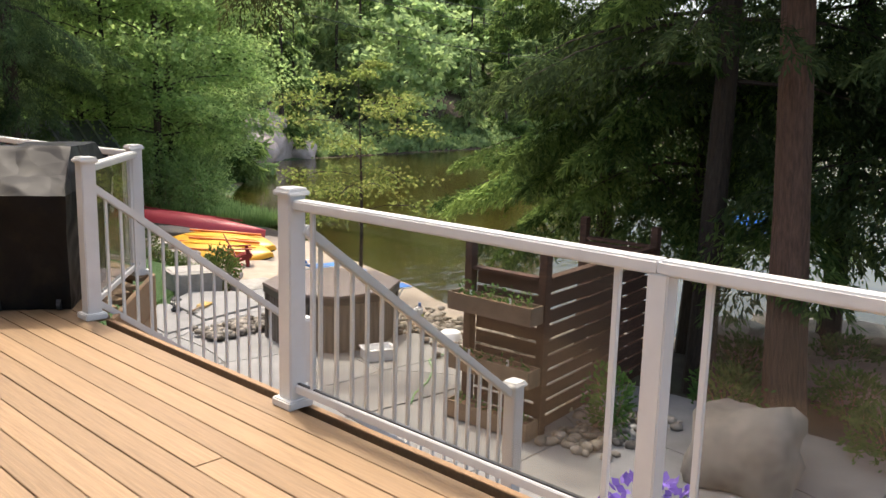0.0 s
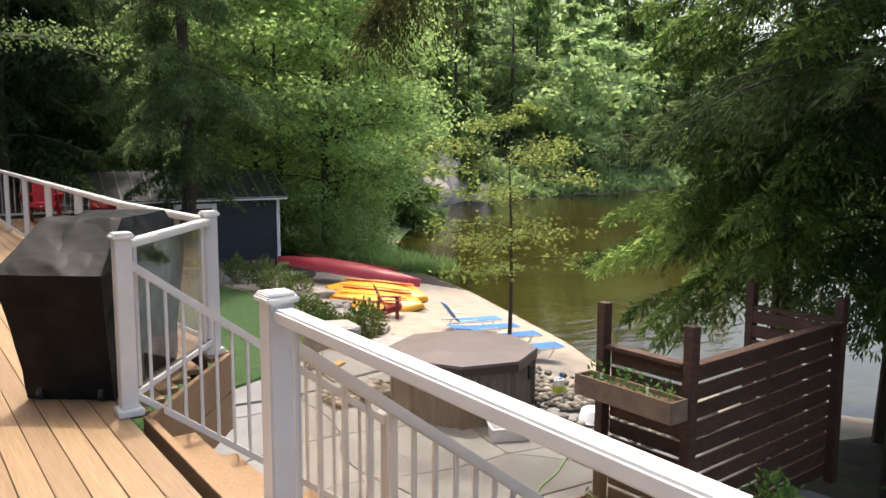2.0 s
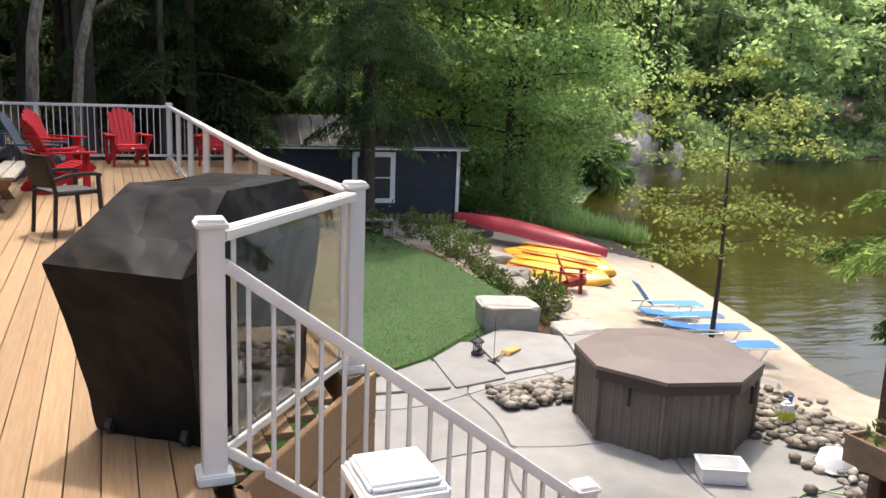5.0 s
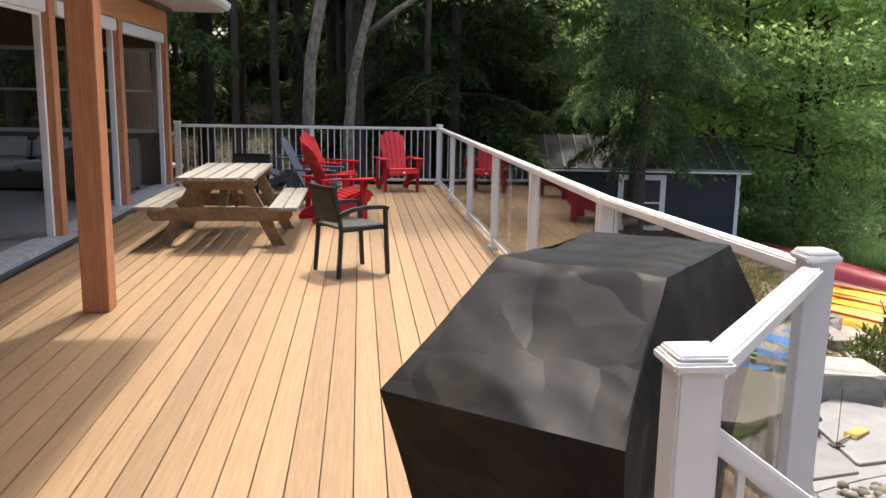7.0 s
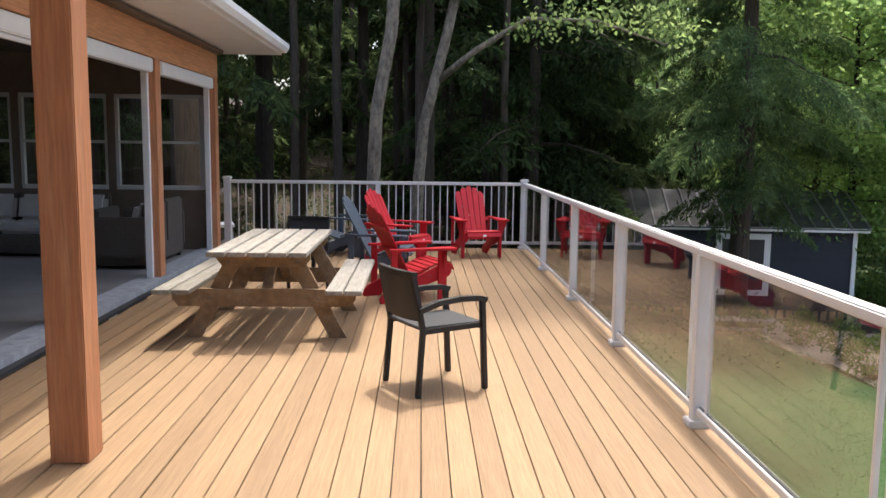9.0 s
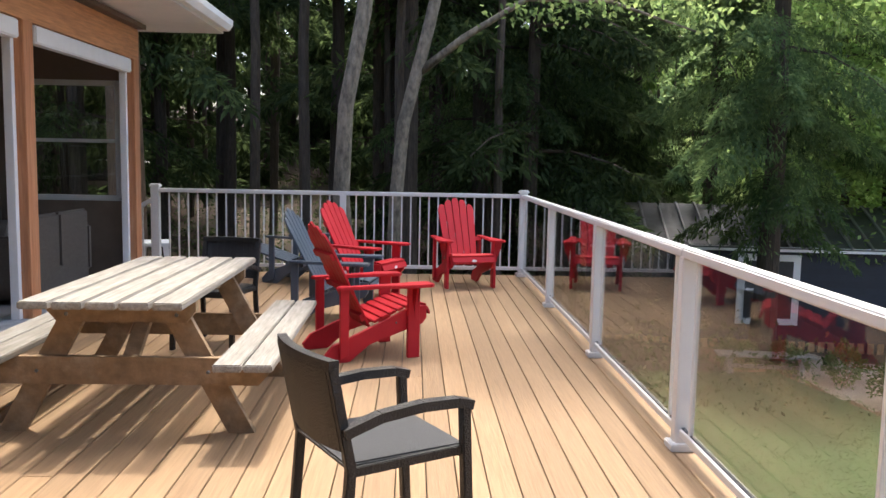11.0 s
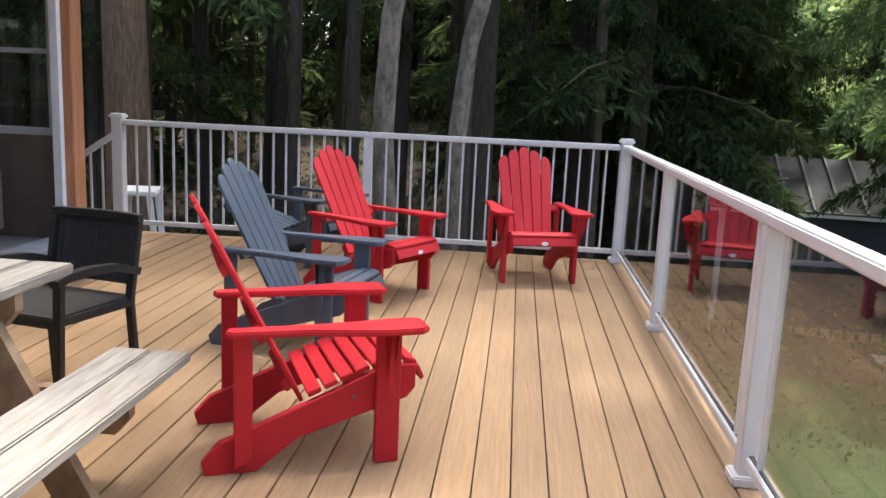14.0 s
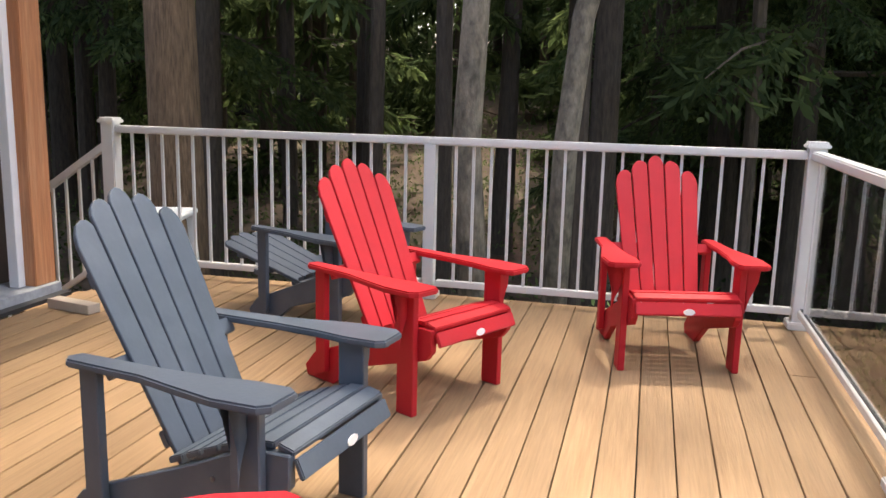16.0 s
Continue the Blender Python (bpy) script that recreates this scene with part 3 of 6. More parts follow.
def window_wall(x0, y0, x1, y1, n):
    """A low wall with a row of framed windows over it."""
    p, q = Vector((x0, y0, 0)), Vector((x1, y1, 0))
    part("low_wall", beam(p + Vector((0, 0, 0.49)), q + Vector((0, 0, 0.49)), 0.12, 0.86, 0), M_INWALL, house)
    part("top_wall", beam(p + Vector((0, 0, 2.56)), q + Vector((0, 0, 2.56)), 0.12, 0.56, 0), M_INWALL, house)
    for i in range(n):
        a, b = p.lerp(q, i / n), p.lerp(q, (i + 1) / n)
        e = (b - a).normalized() * 0.06
        w = part("window", beam(a + e + Vector((0, 0, 0.95)), b - e + Vector((0, 0, 0.95)), 0.09, 0.06, 0.004), M_INFRAME, house, "white framed window")
        for z, t in ((2.25, 0.06), (1.6, 0.04)):
            part("frame", beam(a + e + Vector((0, 0, z)), b - e + Vector((0, 0, z)), 0.08, t, 0.004), M_INFRAME, w)
        for c in (a + e, b - e):
            part("frame", box((c.x, c.y, 1.6), (0.08, 0.08, 1.3), bevel=0.004), M_INFRAME, w)
        part("mullion", box((a.x, a.y, 1.6), (0.11, 0.11, 1.36)), M_INWALL, w)
        g = part("pane", beam(a + e + Vector((0, 0, 1.6)), b - e + Vector((0, 0, 1.6)), 0.006, 1.3, 0), M_GLASS, w)
        g.visible_shadow = False


window_wall(BACK_X, 6.0, BACK_X, WALL_END - 0.06, 6)
window_wall(BACK_X, WALL_END - 0.06, WALL_X - 0.14, WALL_END - 0.06, 3)
# roof with soffit and gutter
EAVE_X, EAVE_END = -0.17, 19.05
part("soffit", box(((EAVE_X - 5.9) / 2, 12.5, TOP_Z + 0.09), (5.73, 13.1, 0.03)), M_SOFFIT, house)
part("fascia", box((EAVE_X - 0.012, 12.5, TOP_Z + 0.15), (0.024, 13.1, 0.16)), M_SOFFIT, house)
part("fascia", box(((EAVE_X - 5.9) / 2, EAVE_END - 0.012, TOP_Z + 0.15), (5.70, 0.024, 0.16)), M_SOFFIT, house)
part("gutter", prism([(0, 0), (0.07, 0.0), (0.115, 0.06), (0.12, 0.125), (0.105, 0.125), (0.10, 0.07), (0.06, 0.02), (0.0, 0.02)], 13.1,
                     Matrix.Translation((EAVE_X, 12.5, TOP_Z + 0.10))), M_SOFFIT, house, "white eaves gutter")
part("roof", prism([(EAVE_X + 0.03, TOP_Z + 0.23), (-3.1, TOP_Z + 1.75), (-6.0, TOP_Z + 0.23), (-6.0, TOP_Z + 0.17), (-3.1, TOP_Z + 1.68), (EAVE_X + 0.03, TOP_Z + 0.17)],
                   13.2, Matrix.Translation((0, 12.5, 0))), M_SHINGLE, house, "dark shingled roof")
# the deeper covered part, borne by a free column
part("column", box((0.21, 10.29, 1.6), (0.19, 0.19, 3.2), bevel=0.006), M_CEDAR, house, "orange-stained cedar column standing on the deck")
part("porch_beam", box((0.21, 6.4, 3.22), (0.19, 7.9, 0.26), bevel=0.004), M_CEDAR_H, house)
part("porch_roof", box((-1.32, 6.7, 3.48), (4.9, 7.9, 0.16)), M_SHINGLE, house)
part("porch_soffit", box((-1.32, 6.7, 3.37), (4.88, 7.88, 0.03)), M_SOFFIT, house)
# decking
def deck_start(x):
    if x < GATE_X + 0.03:
        return -3.0
    return 5.62 + (x - GATE_X) * 1.30
_boards = {}
rr = random.Random(3)
i = 0
x = DECK_L
while x < RAIL_X - 0.10:
    y = deck_start(x + 0.07)
    first = True
    while y < DECK_FAR - 0.02:
        ln = rr.choice((9.0, 11.0)) if not first else (30.0 if rr.random() < 0.85 else rr.uniform(4.0, 12.0))
        first = False
        ln = min(ln, DECK_FAR - y)
        if DECK_FAR - y - ln < 0.5:
            ln = DECK_FAR - y
        key = round(ln, 2)
        if key not in _boards:
            _boards[key] = link_mesh("deck_board", box((0, 0, -0.018), (PITCH - 0.006, key - 0.004, 0.036), bevel=0.0022), M_DECK)
        part_mesh("deck_board", _boards[key], deck, Matrix.Translation((x + PITCH / 2, y + ln / 2, rr.uniform(-0.0015, 0.0015))))
        y += ln
    x += PITCH
XE = x
part("edge_board", box(((XE + RAIL_X + 0.09) / 2, (6.9 + DECK_FAR) / 2, -0.018), (RAIL_X + 0.09 - XE - 0.006, DECK_FAR - 6.9, 0.036), bevel=0.004), M_DECK, deck)
part("rim_board", box((RAIL_X + 0.11, (6.85 + DECK_FAR) / 2, -0.16), (0.04, DECK_FAR - 6.85, 0.30), bevel=0.003), M_RIM, deck)
part("rim_board", box(((DECK_L + RAIL_X) / 2, DECK_FAR + 0.022, -0.16), (RAIL_X - DECK_L + 0.2, 0.04, 0.30), bevel=0.003), M_RIM, deck)
part("rim_board", beam((2.90, 5.58, -0.16), (3.85, 6.80, -0.16), 0.04, 0.30, 0.003), M_RIM, deck)
part("rim_board", beam((2.90, 5.58, -0.47), (3.85, 6.80, -0.47), 0.036, 0.30, 0.003), M_RIM, deck)
part("corner_board", prism([(3.64, 6.64), (3.84, 6.78), (3.84, 7.15), (3.655, 8.9)], 0.036, Matrix(((1, 0, 0, 0), (0, 0, 1, 0), (0, 1, 0, -0.018), (0, 0, 0, 1)))), M_DECK, deck)
part("rim_board", box((GATE_X + 0.075, 0.2, -0.16), (0.04, 6.5, 0.30), bevel=0.003), M_RIM, deck)
part("rim_board", box((GATE_X + 0.075, 4.57, -0.16), (0.04, 2.1, 0.30), bevel=0.003), M_RIM, deck)
# added black sheets that stand in for the shade seen through the board gaps
part("gap_shade_sheet", box((0.98, 1.4, -0.22), (3.66, 8.8, 0.2)), M_GASKET, deck)
part("gap_shade_sheet", box((1.32, 13.0, -0.22), (4.3, 12.0, 0.2)), M_GASKET, deck)

# ---- furniture on the deck ----
def facing(x, y, dx, dy, z=0.0):
    """A pose whose local +x looks along (dx, dy)."""
    return Matrix.Translation((x, y, z)) @ Matrix.Rotation(math.atan2(dy, dx), 4, 'Z')


def back_slat(k):
    """One of five fanned back slats standing on z = 0; their tops make a lobed arch."""
    top = {2: ((0, 0.893), (0.12, 0.918), (0.3, 0.934), (0.5, 0.94), (0.7, 0.934), (0.88, 0.918), (1, 0.893)),
           3: ((0, 0.880), (0.15, 0.900), (0.4, 0.909), (0.65, 0.902), (0.88, 0.880), (1, 0.852)),
           4: ((0, 0.822), (0.2, 0.842), (0.45, 0.846), (0.7, 0.832), (0.9, 0.800), (1, 0.760))}[max(k, 4 - k)]
    if k < 2:
        top = [(1 - f, z) for f, z in top[::-1]]
    b0, b1 = -0.20 + 0.08 * k + 0.003, -0.12 + 0.08 * k - 0.003
    t0, t1 = -0.245 + 0.098 * k + 0.004, -0.147 + 0.098 * k - 0.004
    pts = [(b0, 0), (b1, 0)] + [(t0 + (t1 - t0) * f, z) for f, z in top[::-1]]
    bm = prism(pts, 0.02, None, 0.003)
    bm.transform(Matrix.Rotation(math.pi / 2, 4, 'Z'))
    return bm


def adirondack(m, mat, label, folded=False):
    th = thing("adirondack_chair", label, "chair", m @ Matrix.Diagonal((0.82, 0.93, 0.985, 1)), group="adirondack chairs")
    for s in (-1, 1):
        y = s * 0.265
        part("stringer", prism([(0.40, 0.385), (0.40, 0.29), (0.36, 0.25), (-0.15, 0.12), (-0.34, 0.0), (-0.56, 0.0), (-0.58, 0.05), (-0.50, 0.125), (0.02, 0.30), (0.25, 0.385)],
                               0.035, Matrix.Translation((0, y, 0)), 0.004), mat, th)
        part("front_leg", prism([(0.20, 0), (0.315, 0), (0.315, 0.54), (0.20, 0.54)], 0.035, Matrix.Translation((0, y + s * 0.036, 0)), 0.004), mat, th)
        part("arm_bracket", prism([(-0.055, 0.54), (0.055, 0.54), (0.045, 0.46), (0.0, 0.36), (-0.012, 0.30), (-0.018, 0.54)], 0.03,
                                  Matrix.Translation((0.257, y + s * 0.085, 0)) @ Matrix.Rotation(math.pi / 2, 4, 'Z'), 0.002), mat, th)
        part("rear_leg", prism([(-0.44, 0.03), (-0.36, 0.06), (-0.36, 0.54), (-0.44, 0.54)], 0.033, Matrix.Translation((0, y + s * 0.036, 0)), 0.004), mat, th)
        arm = bmesh.new()
        pts = [(0.42, -0.045), (0.42, 0.075), (0.385, 0.105), (0.22, 0.112), (0.05, 0.085), (-0.12, 0.055), (-0.45, 0.045), (-0.48, 0.02), (-0.46, -0.03), (-0.1, -0.032), (0.12, -0.045), (0.25, -0.066), (0.385, -0.066)]
        lo = [arm.verts.new((px, y + s * (0.045 + py), 0.541)) for px, py in pts]
        hi = [arm.verts.new((px, y + s * (0.045 + py), 0.566)) for px, py in pts]
        arm.faces.new(lo[::-1])
        arm.faces.new(hi)
        for i in range(len(pts)):
            j = (i + 1) % len(pts)
            arm.faces.new((lo[i], lo[j], hi[j], hi[i]))
        bmesh.ops.recalc_face_normals(arm, faces=arm.faces)
        bmesh.ops.bevel(arm, geom=[e for e in arm.edges if e.calc_face_angle(0) > 1.2], offset=0.006, segments=2, affect='EDGES')
        part("arm", arm, mat, th)
    # seat slats follow the stringers' curve and roll over the front
    for px, pz, tilt in ((0.425, 0.345, 62), (0.375, 0.393, 14), (0.30, 0.398, -2), (0.225, 0.386, -12), (0.15, 0.366, -17), (0.075, 0.343, -18), (0.0, 0.318, -19), (-0.075, 0.292, -19)):
        part("seat_slat", box((0, 0, 0), (0.064, 0.535, 0.02), Matrix.Translation((px, 0, pz)) @ Matrix.Rotation(radians(tilt), 4, 'Y'), 0.004), mat, th)
    part("badge", prism([(0.03 * math.cos(a), 0.016 * math.sin(a)) for a in (k * math.pi / 5 for k in range(10))], 0.004,
                        Matrix.Translation((0.450, 0, 0.338)) @ Matrix.Rotation(radians(90), 4, 'Z')), M_VINYL, th, "small oval maker's badge")
    lean = -78 if folded else -31.5
    hinge = Matrix.Translation((-0.12, 0, 0.235)) @ Matrix.Rotation(radians(lean), 4, 'Y')
    for k in range(5):
        bm = back_slat(k)
        bm.transform(hinge @ Matrix.Diagonal((1, 1, 0.975, 1)))
        part("back_slat", bm, mat, th)
    for zz, w in ((0.10, 0.40), (0.36, 0.60), (0.64, 0.44)):
        part("back_rail", box((-0.025, 0, zz), (0.03, w, 0.055), hinge, 0.004), mat, th)
    for s in (-1, 1):
        for px, pz in ((-0.42, 0.06), (0.10, 0.27)):
            part("bolt", stone(1, (0.010, 0.006, 0.010), 0, 1), M_TIN, th).location = (px, s * 0.287, pz)
    return th


CHAIR_RED = "bright red plastic adirondack chair on the deck"
adirondack(facing(1.87, 14.88, 0.91, 0.41), M_RED, "bright red adirondack chair with arched back beside the picnic table")
adirondack(facing(1.50, 16.165, 0.985, -0.165), M_BLUE, "slate blue plastic adirondack chair with arched slatted back")
adirondack(facing(1.67, 17.48, 0.88, -0.47), M_RED, "bright red adirondack chair turned towards the lake side")
adirondack(facing(2.78, 18.30, 0.235, -0.97), M_RED, "bright red adirondack chair in the far deck corner")
adirondack(facing(0.95, 18.38, 0.93, -0.36), M_BLUE, "slate blue adirondack chair with its back folded down", folded=True)


def picnic_table(m):
    th = thing("picnic_table", "weathered grey wooden picnic table with attached benches", "table", m)
    L = 1.88
    for i in range(5):
        part("top_plank", box((-0.32 + 0.16 * i, 0, 0.735), (0.142, L, 0.038), bevel=0.006), M_GREYWOOD, th)
    for s in (-1, 1):
        for i in range(2):
            part("bench_plank", box((s * (0.60 + 0.15 * i), 0, 0.435), (0.14, L, 0.038), bevel=0.006), M_GREYWOOD, th)
        y = s * 0.62
        part("bench_bearer", prism([(-0.75, 0.33), (-0.70, 0.27), (0.70, 0.27), (0.75, 0.33), (0.75, 0.415), (-0.75, 0.415)], 0.042, Matrix.Translation((0, y, 0))), M_BROWNWOOD, th)
        part("top_bearer", prism([(-0.38, 0.66), (-0.33, 0.60), (0.33, 0.60), (0.38, 0.66), (0.38, 0.715), (-0.38, 0.715)], 0.042, Matrix.Translation((0, y, 0))), M_BROWNWOOD, th)
        for q in (-1, 1):
            part("leg", prism([(q * 0.67, 0), (q * 0.53, 0), (q * 0.15, 0.71), (q * 0.29, 0.71)], 0.042, Matrix.Translation((0, y - s * 0.044, 0))), M_BROWNWOOD, th)
            for zz in (0.34, 0.64):
                part("bolt", stone(1, (0.012, 0.006, 0.012), 0, 1), M_TIN, th).location = (q * (0.62 - zz * 0.53), y + s * 0.022, zz)
        part("brace", beam((0, y - s * 0.05, 0.33), (0, s * 0.06, 0.70), 0.085, 0.04, 0.003), M_BROWNWOOD, th)
    part("cross_batten", box((0, 0, 0.70), (0.70, 0.085, 0.036)), M_BROWNWOOD, th)
    return th


picnic_table(Matrix.Translation((0.67, 13.56, 0)))


def bow(y, half=0.225, deep=0.03):
    return deep * (1 - (y / half) ** 2)


def bowed_strip(width, t, h):
    """A bar across the back, bowed rearwards in the middle."""
    bm = bmesh.new()
    rings = []
    for k in range(9):
        y = width * (k / 8 - 0.5)
        rings.append([bm.verts.new((-bow(y) + a * t / 2, y, c * h / 2)) for a, c in ((-1, -1), (1, -1), (1, 1), (-1, 1))])
    for r0, r1 in zip(rings, rings[1:]):
        for i in range(4):
            bm.faces.new((r0[i], r0[(i + 1) % 4], r1[(i + 1) % 4], r1[i]))
    bm.faces.new(rings[0])
    bm.faces.new(rings[-1])
    bmesh.ops.recalc_face_normals(bm, faces=bm.faces)
    return bm


def dining_chair(m, label, wicker=False):
    th = thing("dining_chair", label, "chair", m, group="black patio chairs")
    W, D = 0.45, 0.46
    for s in (-1, 1):
        y = s * W / 2
        bm = beam((-0.235, y * 1.02, 0), (-0.20, y, 0.44), 0.034, 0.034, 0.004)
        beam((-0.20, y, 0.43), (-0.272, y, 0.79), 0.034, 0.034, 0.004, bm)
        part("rear_leg", bm, M_BLACKMETAL, th)
        part("front_leg", beam((0.265, y * 1.06, 0), (0.235, y * 1.06, 0.595), 0.036, 0.036, 0.004), M_BLACKMETAL, th)
        bm = bmesh.new()
        ap = [(-0.235, 0.565), (-0.1, 0.605), (0.06, 0.620), (0.2, 0.616), (0.262, 0.600)]
        for (x0, z0), (x1, z1) in zip(ap, ap[1:]):
            beam((x0, y * 1.06, z0), (x1, y * 1.06, z1), 0.046, 0.034, 0.0, bm)
        part("armrest", bm, M_BLACKMETAL, th)
        part("side_rail", beam((-0.21, y, 0.425), (0.235, y, 0.435), 0.03, 0.034, 0.003), M_BLACKMETAL, th)
    part("front_rail", beam((0.235, -W / 2, 0.425), (0.235, W / 2, 0.425), 0.03, 0.034, 0.003), M_BLACKMETAL, th)
    part("seat", box((0.015, 0, 0.445), (0.47, W, 0.02), bevel=0.006), M_WICKER if wicker else M_SLING, th, "dark grey woven seat")
    strip = link_mesh("backrest_strip", bowed_strip(W - 0.02, 0.012, 0.0242), M_WICKER)
    for i in range(12):
        z = 0.51 + i * 0.0235
        part_mesh("backrest_strip", strip, th, Matrix.Translation((-0.213 - (z - 0.44) * 0.20, 0, z)) @ Matrix.Rotation(radians(-11), 4, 'Y'))
    part("top_rail", bowed_strip(W + 0.03, 0.036, 0.036), M_BLACKMETAL, th).location = (-0.273, 0, 0.795)
    for i in range(8):
        part("backrest_strip", box((-0.247 - bow(-0.19 + i * 0.054), -0.19 + i * 0.054, 0.645), (0.008, 0.016, 0.28), Matrix.Translation((0, 0, 0)) @ Matrix.Translation((-0.247, 0, 0.67)) @ Matrix.Rotation(radians(-11), 4, 'Y') @ Matrix.Translation((0.247 - 0.008, 0, -0.67))), M_WICKER, th)
    return th


dining_chair(facing(2.035, 11.615, 0.87, 0.48), "black metal patio armchair with woven back and grey seat")
dining_chair(facing(0.66, 15.06, -0.22, -0.97), "black wicker armchair at the end of the picnic table", True)


def grill(m):
    """A barbecue under a fitted vinyl cover: long axis x, front towards +y."""
    th = thing("barbecue", "covered barbecue under a creased black vinyl cover", "grill", m)
    bm = bmesh.new()
    levels = [(-0.45, 0.60, -0.27, 0.30, 0.0, 0.0), (-0.56, 0.61, -0.30, 0.31, 0.42, 0.42), (-0.68, 0.65, -0.34, 0.335, 0.835, 0.875), (-0.20, 0.48, -0.26, 0.25, 1.135, 1.13)]
    rings = [[bm.verts.new(p) for p in ((x0, y0, z0), (x1, y0, z1), (x1, y1, z1), (x0, y1, z0))] for x0, x1, y0, y1, z0, z1 in levels]
    for r0, r1 in zip(rings, rings[1:]):
        for i in range(4):
            bm.faces.new((r0[i], r0[(i + 1) % 4], r1[(i + 1) % 4], r1[i]))
    bm.faces.new(rings[-1])
    bmesh.ops.subdivide_edges(bm, edges=list(bm.edges), cuts=38, use_grid_fill=True)
    bmesh.ops.recalc_face_normals(bm, faces=bm.faces)
    bm.normal_update()
    move = []
    for v in bm.verts:
        p = v.co
        f = 0.0
        for q, s, g in ((1.9, 1.3, 1.0), (3.9, -1.9, 0.5), (7.5, 0.8, 0.12)):
            f += g * (0.30 - 2.0 * abs(noise.noise(Vector((p.x * q + 5 + p.z * s, p.y * q, p.z * q * 0.7 + 2 * q)))))
        hang = max(0.0, 1 - p.z / 0.8)
        f += 0.5 * hang * math.sin(14 * (p.x + p.y) + 3 * noise.noise(p * 2))
        move.append(v.normal * (0.017 * f) + Vector((0, 0, 0.02 * noise.noise(Vector((p.x * 6, p.y * 6, 1))) if p.z < 0.01 else 0)))
    for v, d in zip(bm.verts, move):
        v.co += d
        v.co.z = max(v.co.z, 0.004)
    bmesh.ops.recalc_face_normals(bm, faces=bm.faces)
    for e in bm.edges:
        e.smooth = e.calc_face_angle(0) < 0.30
    cover = part("cover", bm, M_COVER, th, smooth=True)
    for sx in (-0.45, 0.45):
        for sy in (-0.2, 0.2):
            part("caster", tube([(sx, sy - 0.015, 0.045), (sx, sy + 0.015, 0.045)], [0.045, 0.045], 12), M_GASKET, th)
    return th


grill(facing(2.87, 6.51, 0.62, 0.785))
part("wood_offcut", box((0, 0, 0), (0.34, 0.09, 0.055), bevel=0.003), M_SIDING, None)
off = bpy.data.objects["wood_offcut"]
off.matrix_world = pose(-0.62, 18.10, 0.03, 0, 0, -12)
tagged(off, "short pale offcut of wood lying beside the sill", "offcut")

# ---- porch furniture seen through the openings ----
M_CUSHION = material("pale_grey_cushion", (0.42, 0.40, 0.38), 0.9, vary=0.08, scale=6, bump=0.1)
M_GREYWICKER = material("grey_brown_wicker", (0.085, 0.070, 0.058), 0.7, vary=0.35, scale=40, stretch=(1, 1, 2.5), bump=0.6, bump_scale=70)


def sofa(m, w, label):
    th = thing("wicker_sofa", label, "sofa", m, group="porch sofas")
    part("base", box((0, 0, 0.20), (0.82, w, 0.26), bevel=0.02), M_GREYWICKER, th)
    for sx in (-0.36, 0.36):
        for sy in (-1, 1):
            part("leg", box((sx, sy * (w / 2 - 0.06), 0.065), (0.05, 0.05, 0.07)), M_GASKET, th)
    nb = max(1, round(w / 0.72))
    for i in range(nb):
        y = -w / 2 + (i + 0.5) * w / nb
        part("back_panel", box((-0.37, y, 0.56), (0.09, w / nb - 0.015, 0.56), bevel=0.025), M_GREYWICKER, th)
        part("seat_cushion", box((0.03, y, 0.40), (0.70, w / nb - 0.02, 0.14), bevel=0.045), M_CUSHION, th)
        part("back_cushion", box((-0.25, y, 0.64), (0.16, w / nb - 0.04, 0.38), Matrix.Translation((-0.25, 0, 0.6)) @ Matrix.Rotation(radians(-14), 4, 'Y') @ Matrix.Translation((0.25, 0, -0.6)), 0.06), M_CUSHION, th)
    for s in (-1, 1):
        part("arm", box((0, s * (w / 2 + 0.05), 0.42), (0.82, 0.10, 0.50), bevel=0.025), M_GREYWICKER, th)
    return th


def at_floor(x, y, dx, dy):
    return facing(x, y, dx, dy, 0.03)


sofa(at_floor(-1.75, 17.0, -1, 0), 1.45, "grey-brown wicker sofa with its back to the deck")
sofa(at_floor(-3.4, 17.75, 0, -1), 1.9, "wicker sofa with pale grey cushions under the windows")
sofa(at_floor(-4.6, 14.6, 1, 0), 2.1, "wicker sofa with pale grey cushions by the back windows")
ott = thing("cushion_stack", "stack of pale seat cushions with a striped pillow", "cushions", at_floor(-2.55, 14.0, 1, 0))
part("stool", box((0, 0, 0.17), (0.55, 0.6, 0.26), bevel=0.02), M_GREYWICKER, ott)
for i in range(3):
    part("cushion", box((0.02 * i, 0, 0.37 + 0.13 * i), (0.62, 0.64, 0.12), bevel=0.05), M_CUSHION, ott)
part("pillow", box((-0.05, -0.05, 0.80), (0.16, 0.46, 0.40), Matrix.Translation((0, 0, 0.7)) @ Matrix.Rotation(radians(-50), 4, 'Y') @ Matrix.Translation((0, 0, -0.7)), 0.07), M_CUSHION, ott)

# ---- patio ----
patio = thing("patio", "large irregular grey flagstones with dark joints", "patio", kind="structure")
part("bedding", box((6.9, 7.3, -2.02), (4.9, 10.0, 0.16)), M_GAP, patio)
rp = random.Random(11)
NX, NY = 3, 7
P = {}
for j in range(NY + 1):
    for i in range(NX + 1):
        x, y = 4.55 + i * 1.6, 2.2 + j * 1.44
        if 0 < i < NX:
            x += rp.uniform(-0.38, 0.38)
        if 0 < j < NY:
            y += rp.uniform(-0.36, 0.36)
        P[i, j] = Vector((x, y))


